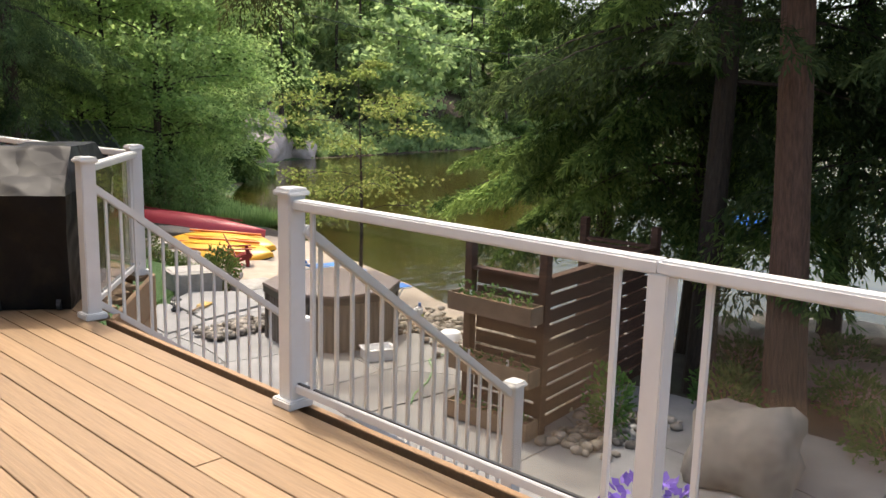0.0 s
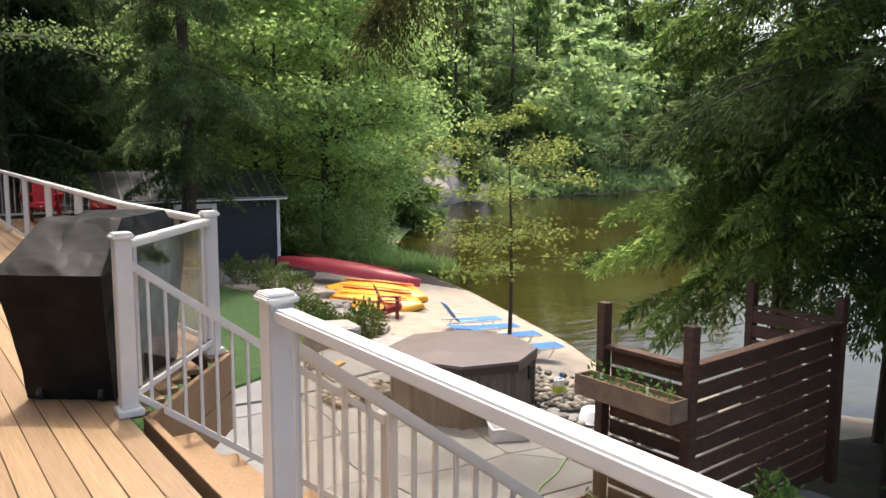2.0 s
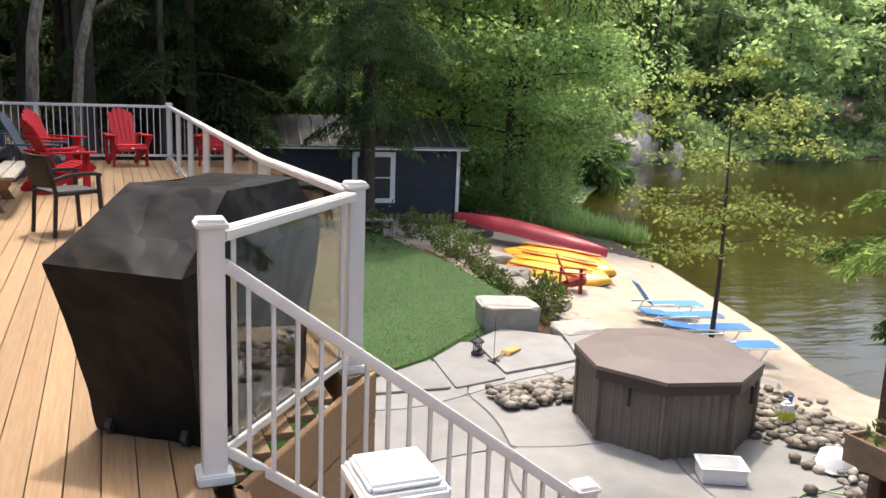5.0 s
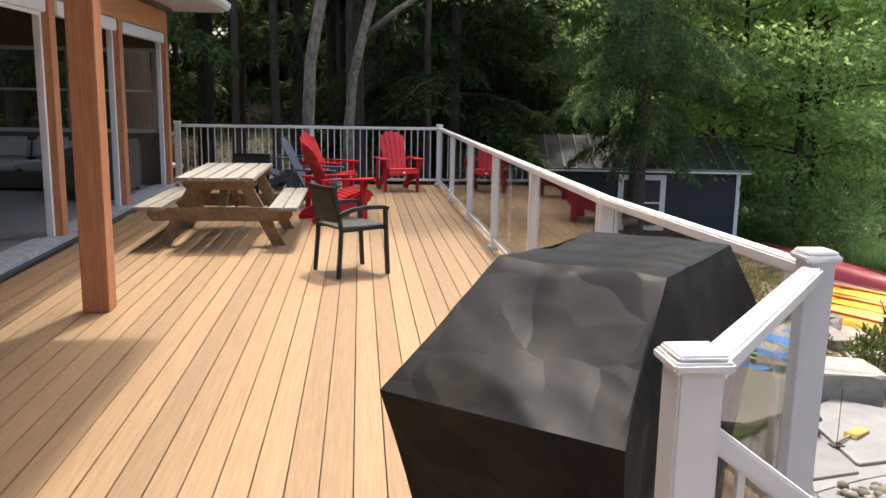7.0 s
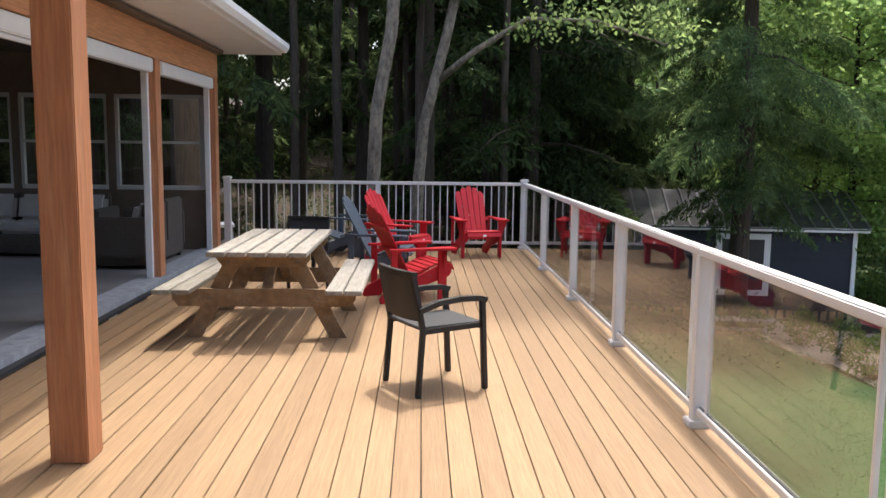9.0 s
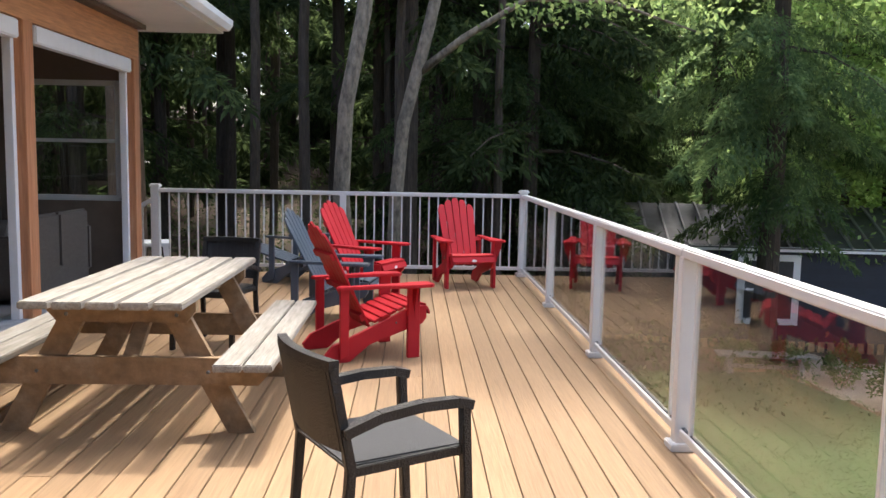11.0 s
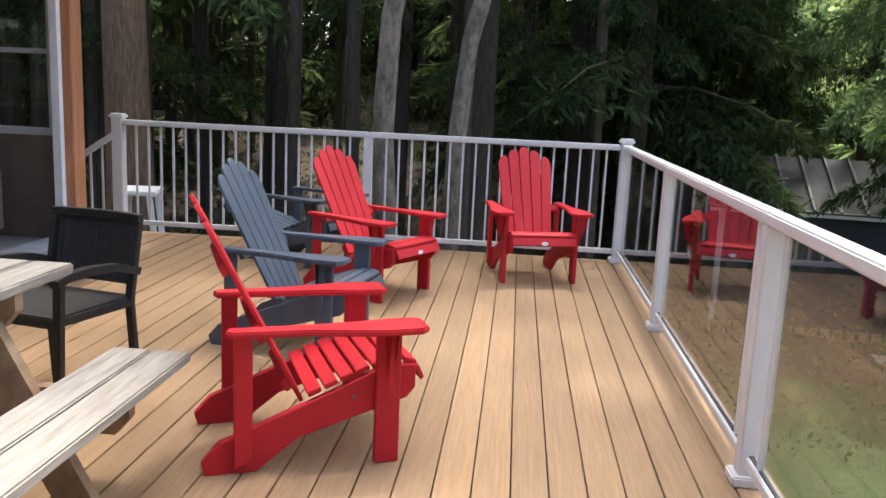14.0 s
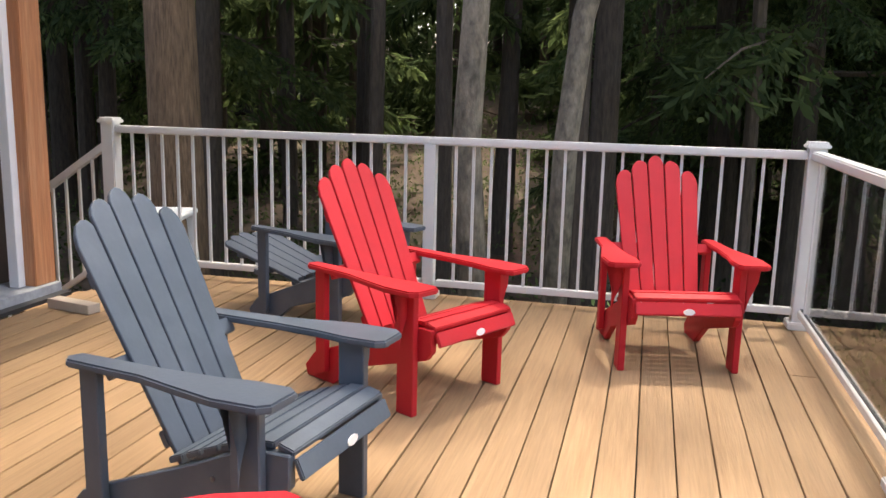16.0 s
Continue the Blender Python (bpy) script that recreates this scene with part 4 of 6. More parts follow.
def flagstone(corners, top, parent, t=0.10, bent=False):
    c = sum(corners, Vector((0, 0))) / len(corners)
    pts = []
    n = len(corners)
    for k in range(n):
        a, b = corners[k], corners[(k + 1) % n]
        e = b - a
        bend = 0.13 * math.sin(7.3 * (a.x + b.x) + 4.1 * (a.y + b.y)) * (1 if (a.x, a.y) < (b.x, b.y) else -1) if bent else 0.0
        for f in (0.03, 0.17, 0.33, 0.5, 0.67, 0.83, 0.97):
            q = a.lerp(b, f) + Vector((-e.y, e.x)) * bend * math.sin(math.pi * f)
            d = (c - q).normalized()
            pts.append(q + d * (0.006 + 0.005 * rp.random()))
    bm = bmesh.new()
    lo = [bm.verts.new((p.x, p.y, top - t)) for p in pts]
    mid = [bm.verts.new((p.x, p.y, top - 0.012)) for p in pts]
    hi = [bm.verts.new((p.x + (c.x - p.x) * 0.008, p.y + (c.y - p.y) * 0.008, top)) for p in pts]
    m_ = len(pts)
    bm.faces.new(hi)
    for r0, r1 in ((lo, mid), (mid, hi)):
        for k in range(m_):
            bm.faces.new((r0[k], r0[(k + 1) % m_], r1[(k + 1) % m_], r1[k]))
    bmesh.ops.recalc_face_normals(bm, faces=bm.faces)
    part("flagstone", bm, M_FLAG, parent)


for j in range(NY):
    for i in range(NX):
        flagstone([P[i, j], P[i + 1, j], P[i + 1, j + 1], P[i, j + 1]], -1.925 + rp.uniform(-0.003, 0.003), patio, bent=True)
step = thing("stone_step", "broad raised pale flagstones at the edge of the lawn", "stone step", kind="structure")
for c in ([(4.9, 11.1), (6.15, 11.0), (6.3, 12.2), (5.6, 12.6), (4.9, 12.3)], [(6.2, 11.0), (6.95, 11.15), (7.1, 12.6), (6.5, 12.8), (6.33, 12.2)],
          [(7.0, 11.3), (8.15, 11.5), (8.5, 12.5), (7.8, 13.1), (7.15, 12.65)], [(8.2, 11.5), (9.2, 11.9), (9.3, 12.8), (8.55, 12.6)]):
    flagstone([Vector(p) for p in c], -1.895 + rp.uniform(-0.008, 0.008), step, 0.10)


def boulder(seed, x, y, z, s, label, flat=0.0, rz=0.0, rough=0.3, mat=None):
    bm = stone(seed, s, rough, 3, flat)
    ob = part("boulder", bm, mat or M_ROCK, None, smooth=flat < 0.2)
    ob.matrix_world = pose(x, y, z, 0, 0, rz)
    tagged(ob, label, "boulder", group="garden boulders")
    return ob


M_LIME = material("pale_limestone", (0.30, 0.285, 0.26), 0.85, vary=0.2, scale=5, bump=0.5, bump_scale=10, stain=(0.30, 0.28, 0.25), stain_scale=2.2, stain_amount=0.6)
boulder(3, 7.95, 3.15, -1.70, (0.58, 0.50, 0.46), "large rounded grey-brown granite boulder below the deck", flat=0.19, rough=0.5)
boulder(4, 8.02, 13.36, -1.80, (0.45, 0.36, 0.25), "squared pale limestone block at the lawn's corner", flat=0.78, rz=-14, rough=0.12, mat=M_LIME)
boulder(5, 8.95, 12.75, -2.0, (0.40, 0.28, 0.17), "flat grey rock beside the mulch bed", flat=0.7, rough=0.15, mat=M_LIME)
for k, (x, y, s) in enumerate(((9.9, 14.6, 0.3), (10.2, 15.7, 0.34), (10.1, 17.0, 0.4), (10.35, 18.2, 0.5), (10.6, 19.4, 0.55), (10.3, 20.6, 0.45), (10.5, 12.0, 0.4), (10.7, 10.9, 0.42), (9.9, 10.2, 0.36),
                              (10.2, 8.9, 0.36), (9.7, 7.9, 0.30), (10.7, 9.8, 0.3), (11.0, 8.0, 0.4), (11.6, 2.6, 0.6), (10.6, 1.4, 0.55), (12.6, 3.6, 0.7), (13.4, 4.8, 0.8), (14.6, 6.0, 0.8), (15.4, 4.5, 0.9), (9.6, 4.6, 0.3), (9.3, 4.2, 0.22),
                              (14.9, 2.9, 0.9), (16.0, 5.6, 0.9), (8.0, 0.9, 0.4))):
    boulder(10 + k, x, y, float(ground_z(np.array(x), np.array(y))) + s * 0.12, (s, s * 0.75, s * 0.42), "rough grey-tan rock edging the garden and beach", flat=0.42, rz=k * 47, rough=0.42)


def pebbles(name, label, n, area, seed):
    r = random.Random(seed)
    vs, fs = [], []
    base = bmesh.new()
    bmesh.ops.create_icosphere(base, subdivisions=1, radius=1.0)
    bv = [v.co.copy() for v in base.verts]
    bf = [[v.index for v in f.verts] for f in base.faces]
    base.free()
    for _ in range(n):
        x, y, z = area(r)
        s = r.uniform(0.03, 0.078)
        m = Matrix.Translation((x, y, z + s * 0.3)) @ Matrix.Rotation(r.uniform(0, 6.3), 4, 'Z') @ Matrix.Diagonal((s * r.uniform(1, 1.5), s, s * r.uniform(0.5, 0.8), 1))
        o = len(vs)
        vs += [tuple(m @ (v * r.uniform(0.9, 1.1))) for v in bv]
        fs += [[i + o for i in f] for f in bf]
    me = bpy.data.meshes.new(name)
    me.from_pydata(vs, [], fs)
    me.materials.append(M_PEBBLE)
    me.polygons.foreach_set("use_smooth", np.ones(len(fs), bool))
    return tagged(new(name, me), label, "stones", kind="stuff")


pebbles("river_stones", "rounded tan river stones beside the tub", 230, lambda r: (r.uniform(6.5, 7.9), 10.52 + r.uniform(-0.30, 0.30), -1.91 + r.uniform(0, 0.06)), 1)
pebbles("river_stones", "rounded tan river stones along the patio's edge", 560, lambda r: (9.35 + r.gauss(0, 0.32), r.uniform(6.9, 10.4), -1.93 + r.uniform(0, 0.07)), 2)
pebbles("river_stones", "pebbles under the privacy screen", 120, lambda r: (r.uniform(7.0, 8.6), 4.7 + r.gauss(0, 0.25), -1.93 + r.uniform(0, 0.04)), 3)


def hot_tub(x, y, z):
    th = thing("hot_tub", "taupe octagonal hot tub with a brown vinyl cover", "hot tub", pose(x, y, z, 0, 0, 9) @ Matrix.Diagonal((1, 1, 1.16, 1)))
    R, n = 0.99, 8
    for k in range(n):
        a0, a1 = 2 * math.pi * k / n, 2 * math.pi * (k + 1) / n
        p, q = Vector((math.cos(a0), math.sin(a0), 0)) * (R - 0.07), Vector((math.cos(a1), math.sin(a1), 0)) * (R - 0.07)
        bm = bmesh.new()
        out = (p + q).normalized()
        d = q - p
        ribs = 7
        lo, hi = [], []
        for i in range(ribs * 4 + 1):
            f = i / (ribs * 4)
            o = out * (0.016 if i % 4 in (1, 2) else 0.0)
            c = p + d * f + o
            lo.append(bm.verts.new((c.x, c.y, 0.0)))
            hi.append(bm.verts.new((c.x, c.y, 0.62)))
        for i in range(len(lo) - 1):
            bm.faces.new((lo[i], lo[i + 1], hi[i + 1], hi[i]))
        part("side_panel", bm, M_TUB, th)
        part("corner_post", box((p.x * 1.012, p.y * 1.012, 0.31), (0.07, 0.07, 0.62), bevel=0.015), M_TUB, th)
        if k % 2 == 0:
            c = (p + q) / 2 + out * 0.085
            part("strap", box((c.x, c.y, 0.50), (0.04, 0.04, 0.16), bevel=0.006), M_GASKET, th, "black cover strap with buckle")
    ring = [(R * math.cos(2 * math.pi * k / n), R * math.sin(2 * math.pi * k / n)) for k in range(n)]
    bm = bmesh.new()
    lo = [bm.verts.new((a, b, 0.59)) for a, b in ring]
    hi = [bm.verts.new((a, b, 0.70)) for a, b in ring]
    for k in range(n):
        bm.faces.new((lo[k], lo[(k + 1) % n], hi[(k + 1) % n], hi[k]))
    bm.faces.new(lo[::-1])
    part("cover_skirt", bm, M_STRAP, th, "dark brown vinyl skirt")
    bm = bmesh.new()
    lo = [bm.verts.new((a * 1.012, b * 1.012, 0.675)) for a, b in ring]
    hi = [bm.verts.new((a * 1.0, b * 1.0, 0.705)) for a, b in ring]
    top = [bm.verts.new((a * 0.5, b * 0.5, 0.745)) for a, b in ring]
    for r0, r1 in ((lo, hi), (hi, top)):
        for k in range(n):
            bm.faces.new((r0[k], r0[(k + 1) % n], r1[(k + 1) % n], r1[k]))
    bm.faces.new(top)
    part("cover", bm, M_TUBCOVER, th)
    return th


hot_tub(7.98, 9.42, -1.93)


def basket(x, y, z):
    th = thing("basket", "white plastic wash basket on the patio", "basket", pose(x, y, z, 0, 0, -25))
    for sx, sy, w, d in ((0, 1, 0.40, 0.012), (0, -1, 0.40, 0.012), (1, 0, 0.012, 0.28), (-1, 0, 0.012, 0.28)):
        part("side", box((sx * 0.2, sy * 0.14, 0.075), (w, d, 0.15), bevel=0.003), M_VINYL, th)
    part("bottom", box((0, 0, 0.008), (0.39, 0.27, 0.012)), M_VINYL, th)
    for s in (-1, 1):
        part("rim", box((0, s * 0.152, 0.152), (0.45, 0.03, 0.014), bevel=0.004), M_VINYL, th)
        part("rim", box((s * 0.212, 0, 0.152), (0.03, 0.28, 0.014), bevel=0.004), M_VINYL, th)


basket(7.73, 8.15, -1.922)


def lantern(x, y, z):
    th = thing("garden_lantern", "small black metal garden lantern on the flagstones", "lantern", pose(x, y, z))
    part("base", tube([(0, 0, 0), (0, 0, 0.03), (0, 0, 0.05)], [0.085, 0.085, 0.05], 10), M_GASKET, th)
    part("glass", tube([(0, 0, 0.05), (0, 0, 0.17)], [0.045, 0.05], 10), M_GLASS, th)
    for k in range(4):
        a = k * math.pi / 2
        part("bar", box((0.055 * math.cos(a), 0.055 * math.sin(a), 0.11), (0.01, 0.01, 0.13)), M_GASKET, th)
    part("roof", tube([(0, 0, 0.17), (0, 0, 0.19), (0, 0, 0.235), (0, 0, 0.27)], [0.095, 0.085, 0.03, 0.015], 10), M_GASKET, th)
    part("ring", tube([(-0.03, 0, 0.26), (-0.03, 0, 0.31), (0, 0, 0.33), (0.03, 0, 0.31), (0.03, 0, 0.26)], [0.005] * 5, 5), M_GASKET, th)


lantern(6.95, 12.06, -1.89)
jug = thing("plastic_jug", "white plastic jug with a yellow-green label", "jug", pose(9.22, 8.88, -1.86))
part("body", box((0, 0, 0.13), (0.16, 0.11, 0.26), bevel=0.03), M_VINYL, jug)
part("label", box((0, 0, 0.10), (0.164, 0.114, 0.13), bevel=0.02), material("jug_label", (0.55, 0.60, 0.06), 0.5), jug, "yellow-green label")
part("cap", tube([(0.03, 0, 0.25), (0.03, 0, 0.32)], [0.025, 0.022], 8), material("blue_cap", (0.05, 0.16, 0.45), 0.4), jug)

broom = thing("hand_broom", "small straw broom lying on the flagstones", "broom", pose(7.30, 11.92, -1.885, 0, 0, 35))
M_STRAW = material("yellow_straw", (0.42, 0.27, 0.08), 0.9, vary=0.3, scale=30, stretch=(1, 12, 12), bump=0.4)
part("head", prism([(-0.02, 0), (0.30, 0.0), (0.32, 0.03), (0.02, 0.05)], 0.15, None, 0.008), M_STRAW, broom, "straw bristles")
part("handle", tube([(0.0, 0, 0.03), (-0.32, 0.0, 0.03)], [0.012, 0.014], 8), M_BROWNWOOD, broom)
stake = thing("garden_stake", "thin dark metal stake beside the lantern", "stake", pose(7.05, 11.75, -1.9))
part("rod", tube([(0, 0, 0), (0.01, 0.02, 0.62)], [0.004, 0.004], 6), M_GASKET, stake)
part("foot", box((0, 0, 0.01), (0.14, 0.10, 0.02), bevel=0.004), M_GASKET, stake)
bowl = thing("plastic_tub", "upturned pale plastic tub on the stones", "tub", pose(8.95, 7.95, -1.9))
part("shell", tube([(0, 0, 0), (0, 0, 0.02), (0, 0, 0.15), (0, 0, 0.17)], [0.19, 0.18, 0.15, 0.12], 18), M_VINYL, bowl, smooth=True)
part("rim", tube([(0.19 * math.cos(a), 0.19 * math.sin(a), 0.012) for a in (k * math.pi / 10 for k in range(21))], [0.012] * 21, 6), M_VINYL, bowl)
hose = thing("garden_hose", "thin pale green hose curling over the patio", "hose")
part("tubing", tube([(6.85, 6.62, -1.912), (7.1, 6.82, -1.912), (7.5, 7.0, -1.912), (7.9, 7.28, -1.912), (8.15, 7.6, -1.912), (8.4, 7.66, -1.90), (8.6, 7.45, -1.89), (8.62, 7.1, -1.9)], [0.010] * 8, 6),
     material("green_hose", (0.16, 0.36, 0.12), 0.5, vary=0.1), hose, smooth=True)


# ---- privacy screen with planters ----
screen = thing("privacy_screen", "dark brown slatted wooden privacy screen with planter boxes", "screen")
SA, SB, SC, SD = Vector((7.18, 6.06, 0)), Vector((7.24, 5.10, 0)), Vector((9.90, 6.40, 0)), Vector((9.95, 5.36, 0))
for p, t in ((SA, 0.14), (SB, 0.09), (SC, 0.02), (SD, 0.0)):
    part("post", box((p.x, p.y, (t - 2.02) / 2), (0.10, 0.10, t + 2.02), bevel=0.006), M_FENCE, screen)
for p, q, off in ((SA, SB, (0.05, 0)), (SB, SD, (0, 0.055)), (SD, SC, (-0.05, 0))):
    o = Vector((off[0], off[1], 0))
    d = (q - p).normalized() * 0.06
    part("cap_rail", beam(p + d + Vector((0, 0, -0.26)), q - d + Vector((0, 0, -0.26)), 0.11, 0.036, 0.004), M_FENCE, screen)
    for k in range(10):
        z = -0.365 - 0.168 * k
        part("slat", beam(p + o + d + Vector((0, 0, z)), q + o - d + Vector((0, 0, z)), 0.022, 0.138, 0.003), M_FENCE, screen)
    if (q - p).length > 2:
        mid = p.lerp(q, 0.52) + o * 1.6
        part("stud", box((mid.x, mid.y, -1.15), (0.09, 0.04, 1.75)), M_FENCE, screen)
planters = []
for z, lift in ((-0.50, 0.0), (-1.16, 0.0), (-1.72, 0.0)):
    pl = thing("planter_box", "weathered wooden planter box with herbs on the screen", "planter", pose(7.02, 5.58, z - 0.2, 0, 0, 2), group="planter boxes")
    part("front", box((-0.11, 0, 0.1), (0.022, 1.10, 0.19), bevel=0.003), M_PLANTER, pl)
    part("rear", box((0.09, 0, 0.1), (0.022, 1.10, 0.19), bevel=0.003), M_PLANTER, pl)
    for s in (-1, 1):
        part("end", box((-0.01, s * 0.54, 0.1), (0.178, 0.022, 0.19), bevel=0.003), M_PLANTER, pl)
    part("bottom", box((-0.01, 0, 0.015), (0.18, 1.06, 0.02)), M_PLANTER, pl)
    part("soil", box((-0.01, 0, 0.13), (0.178, 1.055, 0.05)), M_MULCH, pl)
    for yy in (0.3, -0.22):
        part("plant_tag", box((-0.03, yy, 0.19), (0.004, 0.03, 0.09)), M_VINYL, pl)
    planters.append(pl)

# ---- shed ----
SHED = Matrix.Translation((12.30, 25.50, -2.56)) @ Matrix.Rotation(math.atan2(0.12, -0.99), 4, 'Z')


M_RIB = material("pale_metal_rib", (0.34, 0.345, 0.35), 0.35, metal=0.7, vary=0.2, scale=4, stain=(0.2, 0.2, 0.2), stain_scale=2, stain_amount=0.5)


def shed():
    """Local x runs along the front, y towards the front, z up."""
    th = thing("shed", "navy garden shed with white trim and a grey metal roof", "shed", SHED)
    L, D, H = 6.2, 3.0, 2.30
    part("body", box((L / 2, -D / 2, H / 2), (L - 0.06, D - 0.06, H)), M_NAVY, th)
    lap = link_mesh("lap_board", prism([(-0.01, 0), (0.012, 0), (0.0, 0.135), (-0.01, 0.135)], L - 0.08, Matrix.Rotation(math.pi / 2, 4, 'Z')), M_NAVY)
    lap2 = link_mesh("lap_board", prism([(-0.01, 0), (0.012, 0), (0.0, 0.135), (-0.01, 0.135)], D - 0.08), M_NAVY)
    for k in range(17):
        part_mesh("lap_board", lap, th, Matrix.Translation((L / 2, -0.02, 0.05 + k * 0.132)))
        part_mesh("lap_board", lap2, th, Matrix.Translation((0.02, -D / 2, 0.05 + k * 0.132)) @ Matrix.Rotation(math.pi, 4, 'Z'))
    for x, y in ((0.04, -0.01), (L - 0.04, -0.01), (0.04, -D + 0.04)):
        part("corner_trim", box((x, y, H / 2), (0.10, 0.07, H)), M_VINYL, th)
    for x in (2.62,):
        w = part("window", box((x, 0.02, 1.42), (1.28, 0.05, 1.50)), M_VINYL, th, "white-framed shed window")
        part("pane", box((x, 0.05, 1.42), (0.98, 0.012, 1.22)), M_GASKET, w)
        part("bar", box((x, 0.058, 1.42), (0.98, 0.014, 0.04)), M_VINYL, w)
    slope = math.atan2(0.80, D / 2 + 0.25)
    ln = math.hypot(0.80, D / 2 + 0.25)
    for s in (1, -1):
        m = Matrix.Translation((L / 2, -D / 2, H + 0.80)) @ Matrix.Rotation(-s * slope, 4, 'X')
        r = part("roof_sheet", box((0, s * ln / 2, 0.02), (L + 0.4, ln, 0.025), m), M_TIN, th)
        rib = link_mesh("rib", box((0, 0, 0.008), (0.045, ln, 0.05)), M_RIB)
        for k in range(17):
            part_mesh("rib", rib, r, m @ Matrix.Translation((-L / 2 - 0.19 + k * (L + 0.38) / 16, s * ln / 2, 0.045)))
    part("fascia", box((L / 2, 0.23, H + 0.0), (L + 0.4, 0.025, 0.10)), M_VINYL, th)
    part("gable", prism([(0.25 - 0.05, 0), (-D - 0.2, 0), (-D / 2, 0.78)], 0.05, Matrix.Translation((0.05, 0, H)) @ Matrix.Rotation(math.pi / 2, 4, 'Z')), M_NAVY, th)


shed()
bench = thing("garden_bench", "weathered wooden bench under the tree before the shed", "bench", pose(8.55, 23.15, gz_at(8.55, 23.15), 0, 0, -8))
for sy in (-0.11, 0.11):
    part("seat_plank", box((0, sy, 0.46), (1.7, 0.20, 0.04), bevel=0.005), M_GREYWOOD, bench)
for sx in (-0.62, 0.62):
    for q in (-1, 1):
        part("leg", beam((sx, q * 0.22, 0), (sx, q * 0.06, 0.44), 0.09, 0.04, 0.003), M_GREYWOOD, bench)
    part("bearer", box((sx, 0, 0.42), (0.08, 0.40, 0.035)), M_GREYWOOD, bench)
part("stretcher", box((0, 0, 0.24), (1.3, 0.035, 0.07)), M_GREYWOOD, bench)
fence = thing("picket_edging", "low reddish-brown picket edging in front of the shed", "fence")
for k in range(30):
    f = k / 29
    x, y = 12.2 - 5.8 * f, 25.38 + 0.70 * f
    part("picket", box((x, y, -2.38), (0.14, 0.02, 0.34), bevel=0.004), M_BROWNWOOD, fence)

# ---- boats and beach chairs ----
def hull(name, label, m, L, W, H, mat, group, stripes=None, blunt=2.4):
    """A boat lying bottom up: a pointed, rounded shell."""
    th = thing(name, label, "boat", m, group=group)
    bm = bmesh.new()
    rings = []
    for i in range(17):
        u_ = -1 + 2 * i / 16
        w = W / 2 * max(0.02, (1 - abs(u_) ** blunt))
        h = H * (0.55 + 0.45 * (1 - abs(u_) ** 2))
        rings.append([bm.verts.new((L / 2 * u_, -w * math.cos(a), h * math.sin(a) ** 0.7 if math.sin(a) > 0 else 0.0)) for a in (math.pi * k / 12 for k in range(13))])
    for r0, r1 in zip(rings, rings[1:]):
        for k in range(12):
            bm.faces.new((r0[k], r0[k + 1], r1[k + 1], r1[k]))
    bm.faces.new(rings[0])
    bm.faces.new(rings[-1][::-1])
    bmesh.ops.recalc_face_normals(bm, faces=bm.faces)
    hl = part("hull", bm, mat, th, smooth=True)
    part("keel", box((0, 0, H - 0.005), (L * 0.7, 0.035, 0.03), bevel=0.01), mat, hl)
    for s in (-1, 1):
        part("gunwale", tube([(L / 2 * u_, s * W / 2 * max(0.02, (1 - abs(u_) ** blunt)), 0.015) for u_ in (-0.98, -0.8, -0.5, 0, 0.5, 0.8, 0.98)], [0.02] * 7, 6), M_GASKET if stripes else mat, th)
    if stripes:
        for s in (-1, 1):
            part("stripe", beam((-L * 0.34, s * W * 0.25, H * 0.93), (L * 0.34, s * W * 0.25, H * 0.93), 0.035, 0.05, 0.0), stripes, hl)
    return th


M_YELLOW = material("yellow_plastic_hull", (0.66, 0.36, 0.025), 0.4, vary=0.06, scale=4, stain=(0.70, 0.30, 0.03), stain_amount=0.4)
M_CANOE = material("faded_red_canoe", (0.40, 0.045, 0.06), 0.45, vary=0.1, scale=3, stain=(0.30, 0.03, 0.05), stain_amount=0.5)
M_ORANGE = material("orange_stripe", (0.62, 0.16, 0.03), 0.5)
M_BLUESLING = material("blue_sling", (0.03, 0.19, 0.58), 0.6, vary=0.05)


def beached(x, y, dx, dy, lift, heel, pitch=0.0):
    """A pose on the sand, heeled over towards the deck."""
    return facing(x, y, dx, dy, gz_at(x, y) + lift) @ Matrix.Rotation(radians(pitch), 4, 'Y') @ Matrix.Rotation(radians(heel), 4, 'X')


hull("kayak", "yellow plastic kayak lying upside down on the sand", beached(11.55, 18.15, 0.47, -0.88, 0.05, 20), 2.9, 1.05, 0.24, M_YELLOW, "kayaks", M_ORANGE, 3.4)
hull("kayak", "yellow plastic kayak lying upside down on the sand", beached(11.86, 18.55, 0.47, -0.88, 0.14, 24), 3.0, 1.05, 0.26, M_YELLOW, "kayaks", M_ORANGE, 3.4)
hull("canoe", "faded red canoe lying upside down beside the shed", beached(12.4, 21.2, 0.50, -0.87, 0.26, -10, 4), 4.7, 0.84, 0.38, M_CANOE, "canoes")
for k, yy in enumerate((20.0, 22.5)):
    rk = thing("boat_rest", "short log under the canoe", "log", pose(12.4 + (21.2 - yy) * 0.57, yy, gz_at(12.4, yy) + 0.09, 0, 0, 30))
    part("log", tube([(-0.6, 0, 0), (0.6, 0, 0)], [0.10, 0.09], 8), M_DARKBARK, rk)


